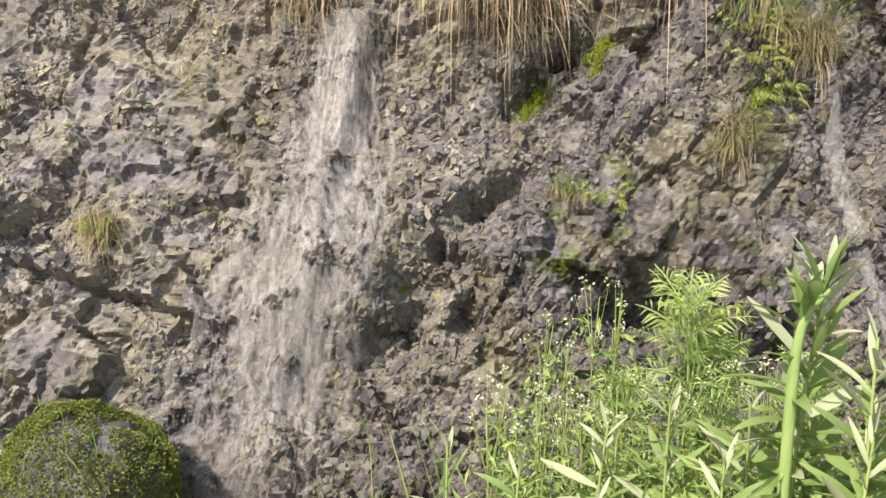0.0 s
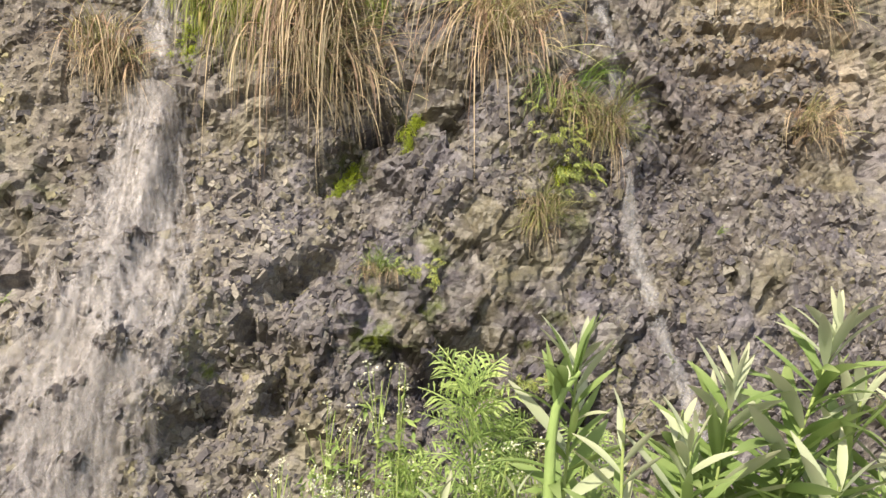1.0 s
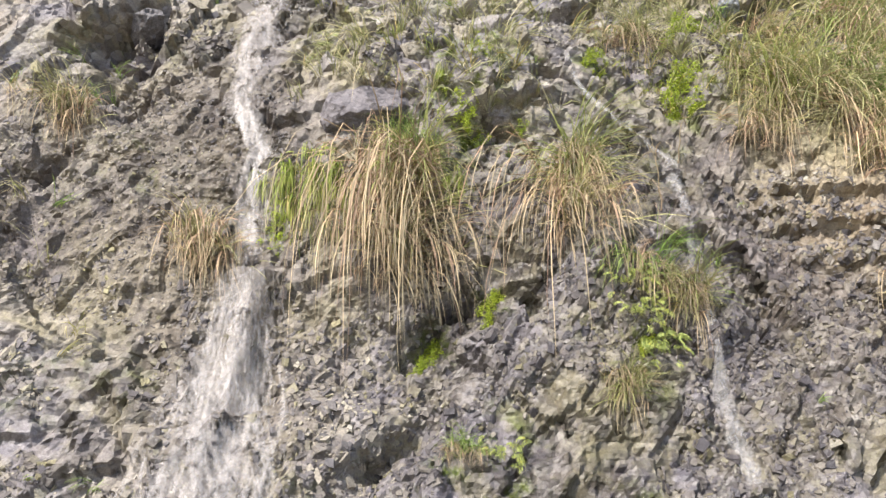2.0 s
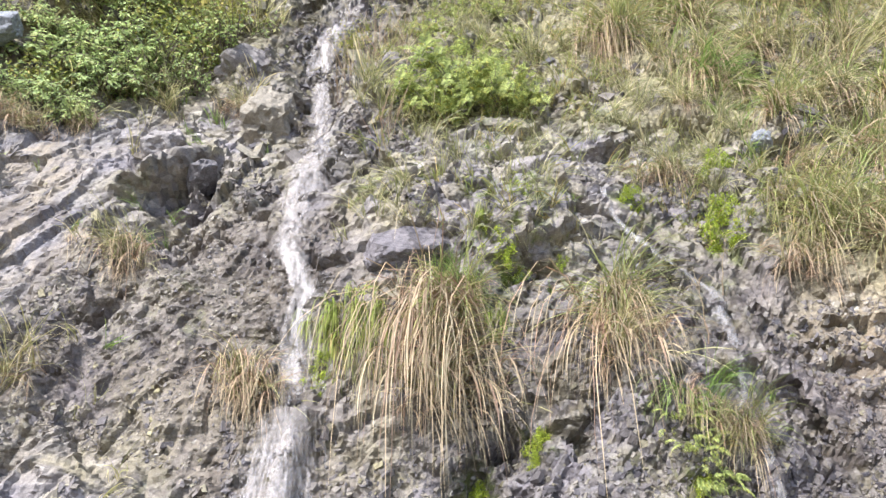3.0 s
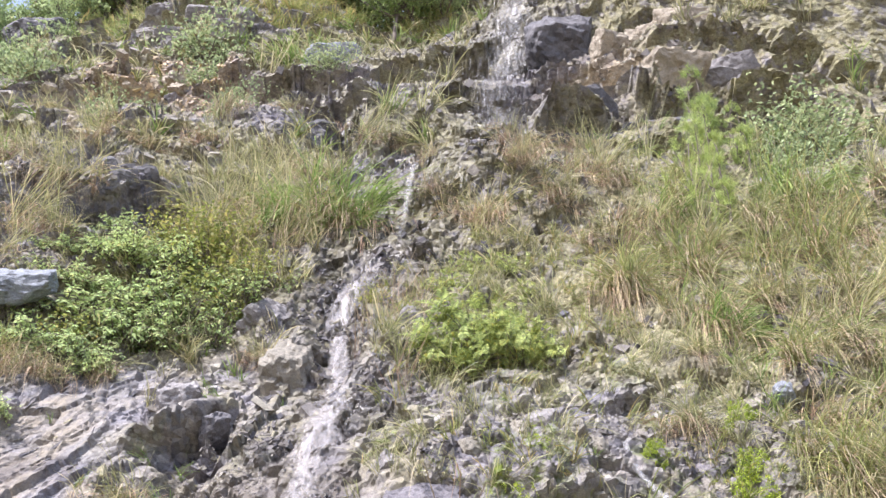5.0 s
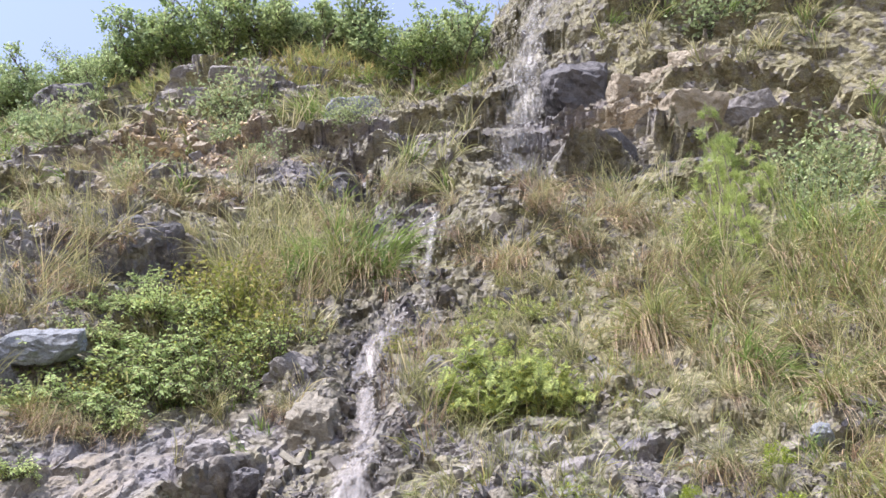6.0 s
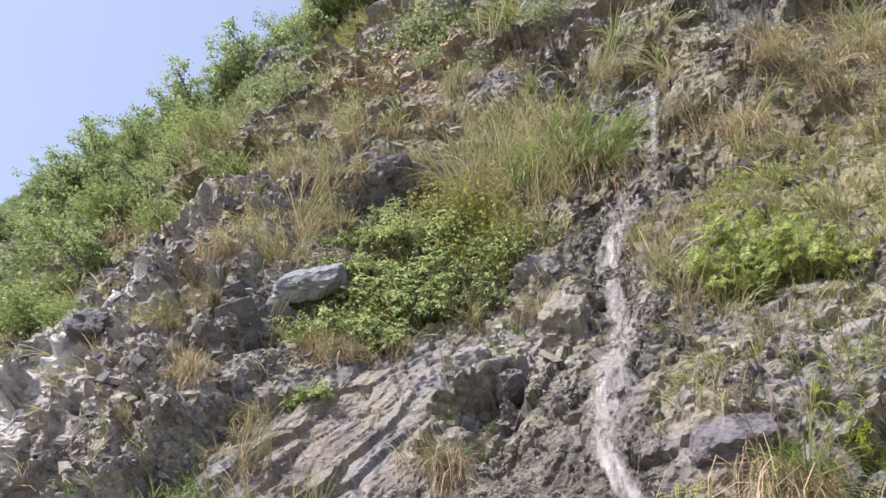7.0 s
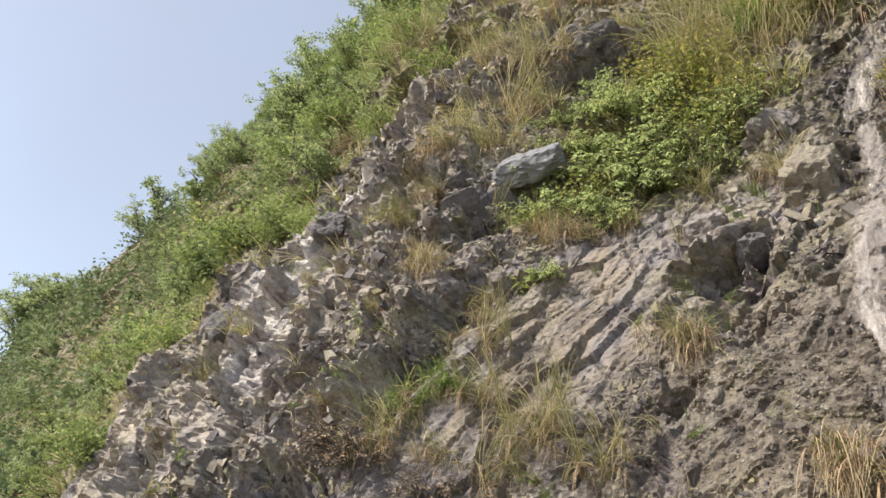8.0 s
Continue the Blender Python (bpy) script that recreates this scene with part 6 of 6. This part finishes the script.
rock_flakes(71, 22000, (-2.2, 3.2, -0.2, 3.4), (0.011, 0.046), lambda x, z, b, m: b + 0.7 * m > -0.1 + 1.8 * blob(x, z, -1.0, 2.8, 0.75, 0.8), "sharp grey and brown flakes of broken rock")
rock_flakes(72, 14000, (-4.2, 3.6, 3.2, 6.0), (0.013, 0.058), lambda x, z, b, m: b + 0.7 * m > 0.0 + 0.5 * (x > -0.2) * (z > 4.2) + 1.8 * blob(x, z, -1.0, 3.0, 0.75, 0.8), "sharp grey and brown flakes of broken rock")
rock_flakes(73, 6000, (-6.6, -3.2, 1.5, 8.5), (0.02, 0.085), lambda x, z, b, m: b + 0.7 * m > -0.2, "splintered grey flakes of the crag", material=PALE_CHIPS)
rock_flakes(74, 9000, (-12.0, 6.0, 4.0, 19.0), (0.03, 0.14), lambda x, z, b, m: b + 0.7 * m > -0.1, "loose broken stones on the upper slope")
rock_flakes(75, 3200, (-6.6, -3.2, 11.6, 15.2), (0.035, 0.13), lambda x, z, b, m: blob(x, z, -4.9, 13.3, 1.4, 1.3) > 0.35, "broken tan stones of the scree", material=TAN_CHIPS)
rock_flakes(76, 600, (-4.0, -1.4, 2.0, 4.8), (0.01, 0.04), lambda x, z, b, m: b + 0.7 * m > -0.6, "thin splinters along the beds of the rock face", True)

rock_flakes(77, 9000, (-2.0, 0.2, 1.4, 4.2), (0.005, 0.02), lambda x, z, b, m: blob(x, z, -1.0, 2.8, 0.75, 0.85) + 0.25 * b > 0.35, "small pebbles set in brown earth")

# ---- plants at the foot of the hill, close to the viewer ----
def lance_leaf(name, material, droop, wide=0.085, fold=0.35):
    """A narrow pointed leaf of unit length with a folded midrib."""
    k = 9
    t = np.linspace(0, 1, k)
    half = wide * np.sin(math.pi * np.clip(t * 0.93 + 0.05, 0, 1)) ** 0.8
    y = t - 0.08 * droop * t ** 2
    z = 0.16 * t - droop * t ** 2
    rows = np.stack([np.stack([-half, y, z + fold * half], 1), np.stack([0 * t, y, z], 1), np.stack([half, y, z + fold * half], 1)], 1)
    i = (np.arange(k - 1) * 3)[:, None]
    f = np.concatenate([i + [0, 1, 4, 3], i + [1, 2, 5, 4]])
    return mesh_of(name, rows.reshape(-1, 3), f, material, np.repeat(t, 3), True)


LEAVES = [lance_leaf("leaf", LANCE_LEAF, d, w) for d, w in ((0.12, 0.075), (0.3, 0.085), (0.5, 0.07), (0.02, 0.06))]
YOUNG = [lance_leaf("leaf", PALE_LEAF, d, w) for d, w in ((0.05, 0.07), (0.25, 0.08))]


def lance_plant(seed, foot, tip, leaf, count, start=0.35, young=4, thick=0.007):
    """An upright weed: one stem with long pointed leaves set round it."""
    rng = random.Random(seed)
    foot, tip = Vector(foot), Vector(tip)
    top = tagged(new("leafy_weed"), "tall green weed with long pointed leaves, rooted in the verge", "plant", "weeds at the foot of the hill")
    top.matrix_basis = Matrix.Translation(foot)
    end = tip - foot
    mid = Vector((end.x * 0.25 + rng.uniform(-0.04, 0.04), end.y * 0.3 + rng.uniform(-0.04, 0.04), end.z * 0.6))
    pts = [2 * t * (1 - t) * mid + t * t * end for t in [i / 12 for i in range(13)]]
    v, f, t = tube(pts, np.linspace(thick, thick * 0.35, 13), 8)
    part("stem", mesh_of("stem", v, f, STEM, t, True), top, "smooth green stem")
    a = rng.uniform(0, 6.28)
    for i in range(count):
        u = start + (1 - start) * (i + 0.5) / count
        p = 2 * u * (1 - u) * mid + u * u * end
        a += 2.4 + rng.uniform(-0.6, 0.6)
        rise = 10 + 50 * ((u - start) / (1 - start)) ** 2 + rng.uniform(-15, 15)
        size = leaf * rng.uniform(0.75, 1.15) * (0.6 + 0.8 * math.sin(math.pi * min(1, (u - start) / (1 - start) * 0.85 + 0.15)))
        me = rng.choice(YOUNG) if i >= count - young or rng.random() < 0.2 else rng.choice(LEAVES)
        m = Matrix.Translation(p) @ Matrix.Rotation(a, 4, "Z") @ Matrix.Rotation(radians(rise), 4, "X") @ Matrix.Rotation(rng.uniform(-0.8, 0.8), 4, "Y") @ Matrix.Diagonal((size, size, size, 1))
        part("leaf", me, top, m=m)


for seed, foot, tip, leaf, count, start, young in [
    (1, (0.66, 1.46, 0.0), (0.73, 1.5, 1.34), 0.14, 60, 0.4, 8),
    (2, (0.86, 1.36, 0.0), (1.31, 1.5, 1.36), 0.19, 90, 0.4, 12),
    (3, (0.95, 1.5, 0.0), (1.08, 1.52, 1.26), 0.17, 70, 0.4, 9),
    (4, (0.84, 1.42, 0.0), (0.93, 1.42, 1.17), 0.15, 62, 0.4, 10),
    (5, (0.62, 1.6, 0.0), (0.6, 1.52, 1.05), 0.1, 22, 0.5, 3),
    (6, (0.42, 1.6, 0.0), (0.46, 1.6, 1.02), 0.1, 22, 0.5, 3),
    (7, (0.5, 1.42, 0.0), (0.53, 1.46, 0.95), 0.11, 20, 0.5, 4),
    (8, (0.3, 1.62, 0.0), (0.34, 1.66, 0.95), 0.1, 20, 0.5, 3),
    (9, (0.1, 1.6, 0.0), (0.14, 1.6, 0.9), 0.1, 20, 0.45, 3),
    (10, (-0.04, 1.72, 0.0), (-0.02, 1.7, 0.89), 0.1, 20, 0.45, 3),
    (11, (0.72, 1.3, 0.0), (0.78, 1.4, 1.22), 0.12, 26, 0.5, 6),
    (12, (0.66, 1.25, 0.0), (0.73, 1.3, 1.06), 0.12, 22, 0.5, 5),
]:
    lance_plant(seed, foot, tip, leaf, count, start, young)
for seed, foot, tip, leaf, count, start, young in [
    (13, (1.2, 1.45, 0.0), (1.36, 1.5, 1.2), 0.19, 50, 0.4, 6),
    (14, (1.1, 1.3, 0.0), (1.2, 1.35, 1.08), 0.18, 46, 0.4, 6),
    (15, (1.0, 1.62, 0.0), (1.02, 1.65, 1.12), 0.15, 44, 0.4, 4),
    (16, (0.24, 1.44, 0.0), (0.28, 1.45, 0.88), 0.1, 18, 0.45, 3),
    (17, (1.45, 1.6, 0.0), (1.55, 1.6, 1.15), 0.18, 44, 0.4, 5),
    (18, (0.76, 1.62, 0.0), (0.8, 1.66, 1.08), 0.11, 22, 0.45, 3),
]:
    lance_plant(seed, foot, tip, leaf, count, start, young)


def feather_weed(seed, foot, tip, reach):
    """A weed with whorls of finely cut leaves."""
    rng = np.random.default_rng(seed)
    top = tagged(new("feathery_weed"), "green weed with finely divided leaves in whorls, rooted in the verge", "plant")
    top.matrix_basis = Matrix.Translation(foot)
    end = np.array(tip) - np.array(foot)
    t = np.linspace(0, 1, 9)[:, None]
    v, f, a = tube(t * end + np.sin(t * 3) * (0.01, 0.01, 0), np.linspace(0.007, 0.003, 9), 8)
    part("stem", mesh_of("stem", v, f, STEM, a, True), top, "smooth green stem")
    for u in np.linspace(0.55, 1.0, 9):
        n = 6
        az = rng.uniform(0, 2 * math.pi) + np.arange(n) * 2 * math.pi / n
        rise = 0.25 + 1.2 * max(0, (u - 0.55) / 0.45) ** 2
        way = np.stack([np.cos(az), np.sin(az), np.full(n, rise)], 1) + rng.normal(0, 0.1, (n, 3))
        v, f, a = fronds(rng, np.repeat((u * end)[None], n, 0), way, rng.uniform(0.8, 1.1, n) * reach, rng.uniform(0.6, 1.2, n), np.full(n, reach * 0.42), 8, 9, 0.07)
        part("leaf_whorl", mesh_of("leaf_whorl", v, f, LANCE_LEAF, a), top)


feather_weed(21, (0.6, 1.95, 0.05), (0.6, 1.95, 1.13), 0.17)
feather_weed(22, (0.7, 2.05, 0.05), (0.72, 2.05, 0.98), 0.14)
feather_weed(23, (0.42, 2.0, 0.05), (0.45, 2.0, 0.9), 0.13)
feather_weed(24, (0.88, 1.9, 0.05), (0.9, 1.9, 0.96), 0.13)


def flower_weed(seed, foot, tips, label):
    """Thin branching stalks that carry loose heads of tiny pale flowers."""
    rng = np.random.default_rng(seed)
    top = tagged(new("flowering_weed"), label, "plant")
    top.matrix_basis = Matrix.Translation(foot)
    stalks, heads = [], []
    for tip in tips:
        end = np.array(tip) - np.array(foot)
        t = np.linspace(0, 1, 7)[:, None]
        p = t * end + np.sin(t * math.pi) * rng.normal(0, 0.045, 3)
        stalks.append(tube(p, np.linspace(0.0035, 0.0015, 7), 5))
        for _ in range(5):
            h = end + rng.normal(0, 0.035, 3) * (1, 1, 0.7) + (0, 0, 0.01)
            stalks.append(tube(np.linspace(p[5], h, 3), np.linspace(0.0012, 0.0007, 3), 4))
            heads.append(h)
    v, f, a = merged(stalks)
    part("stalk", mesh_of("stalk", v, f, STEM, a, True), top, "thin branching green stalk")
    c = np.repeat(heads, 8, 0) + rng.normal(0, 0.006, (8 * len(heads), 3))
    n = len(c)
    v, f, a = leaf_quads(rng, c, rng.uniform(0.005, 0.011, n), rng.uniform(0.004, 0.008, n), 1.5)
    tagged(part("flower_head", mesh_of("flower_head", v, f, BLOOM, a), top, "loose heads of tiny cream-white flowers"), kind="stuff")
    n = 480
    u = rng.uniform(0.15, 0.92, n)
    c = (np.array(tips) - foot)[rng.integers(0, len(tips), n)] * u[:, None] + rng.normal(0, 0.035, (n, 3))
    v, f, a = leaf_quads(rng, c, rng.uniform(0.025, 0.055, n), rng.uniform(0.007, 0.014, n), 0.8)
    part("foliage", mesh_of("foliage", v, f, LANCE_LEAF, a), top)


flower_weed(31, (0.36, 2.05, 0.05), [(0.38, 2.0, 1.17), (0.44, 2.0, 1.18), (0.42, 2.02, 1.08), (0.3, 2.0, 1.05)], "white-flowered weed with thin branching stalks")
flower_weed(32, (0.2, 2.0, 0.05), [(0.22, 2.0, 1.04), (0.26, 2.0, 1.1), (0.14, 1.95, 0.96), (0.1, 1.95, 0.92)], "white-flowered weed with thin branching stalks")
flower_weed(33, (0.16, 1.85, 0.05), [(0.2, 1.85, 0.95), (0.12, 1.85, 0.9), (0.26, 1.88, 0.93), (0.08, 1.9, 0.86), (0.3, 1.9, 0.9)], "low bushy weed dotted with cream flowers")
flower_weed(34, (0.3, 1.8, 0.05), [(0.3, 1.8, 0.95), (0.36, 1.8, 0.9), (0.22, 1.8, 0.88), (0.4, 1.85, 0.98)], "low bushy weed dotted with cream flowers")
flower_weed(35, (0.66, 1.8, 0.05), [(0.66, 1.8, 1.02), (0.72, 1.8, 1.0), (0.6, 1.82, 0.96), (0.78, 1.85, 1.0)], "low bushy weed dotted with cream flowers")


def filler_weeds():
    """The lower growth that closes the bed under the tall weeds."""
    rng = np.random.default_rng(41)
    n = 15000
    x = rng.uniform(-0.5, 2.3, n)
    y = rng.uniform(1.2, 2.7, n)
    ragged = np.hypot((x - 0.9) / 1.2, (y - 1.95) / 0.62) + 0.3 * fbm(np.stack([x, y, 0 * x], 1) * 3.0, 45, 3)
    x, y = x[ragged < 1], y[ragged < 1]
    n = len(x)
    z = np.abs(rng.uniform(0, 1, n)) * (0.7 + 0.28 * smooth(0.0, 0.8, x)) * smooth(2.9, 1.6, y)
    v, f, t = leaf_quads(rng, np.stack([x, y, z + 0.03], 1), rng.uniform(0.04, 0.11, n), rng.uniform(0.012, 0.028, n), 0.8)
    ob = tagged(new("undergrowth", mesh_of("undergrowth", v, f, LANCE_LEAF, t)), "dense green undergrowth of small pointed leaves", "undergrowth", kind="stuff")
    roots = np.stack([np.clip(rng.normal(0.85, 0.55, 700), -0.5, 2.3), np.clip(rng.normal(1.95, 0.28, 700), 1.4, 2.7), np.zeros(700)], 1)
    v, f, t = blades(rng, roots, rng.normal(0, 0.25, (700, 3)) + (0, 0, 1), rng.uniform(0.4, 0.95, 700), rng.uniform(0.2, 1.2, 700), rng.uniform(0.004, 0.008, 700))
    tagged(new("verge_grass", mesh_of("verge_grass", v, f, LUSH_BLADE, t)), "tall green grass stems between the weeds", "grass", kind="stuff")


filler_weeds()


def bent_stalk():
    """A thick pale stalk that nods at its tip, with a tuft of leaves."""
    rng = random.Random(77)
    top = tagged(new("leafy_weed"), "thick pale green stalk bent over at its leafy tip", "plant", "weeds at the foot of the hill")
    top.matrix_basis = Matrix.Translation((0.63, 1.44, 0.0))
    pts = [(0.0, 0.0, 0.0), (0.005, 0.0, 0.5), (0.012, 0.005, 0.9), (0.018, 0.008, 1.08), (0.022, 0.01, 1.17), (0.032, 0.01, 1.23), (0.048, 0.01, 1.265), (0.066, 0.01, 1.285), (0.08, 0.01, 1.3)]
    v, f, t = tube(pts, [0.012, 0.012, 0.0115, 0.011, 0.0105, 0.009, 0.0075, 0.006, 0.004], 12)
    part("stem", mesh_of("stem", v, f, PALE_STEM, t, True), top)
    for i in range(11):
        m = Matrix.Translation(Vector(pts[5 + i % 4])) @ Matrix.Rotation(i * 2.4, 4, "Z") @ Matrix.Rotation(radians(rng.uniform(35, 75)), 4, "X") @ Matrix.Diagonal((0.13, 0.13, 0.13, 1))
        part("leaf", rng.choice(LEAVES + YOUNG), top, m=m)


bent_stalk()
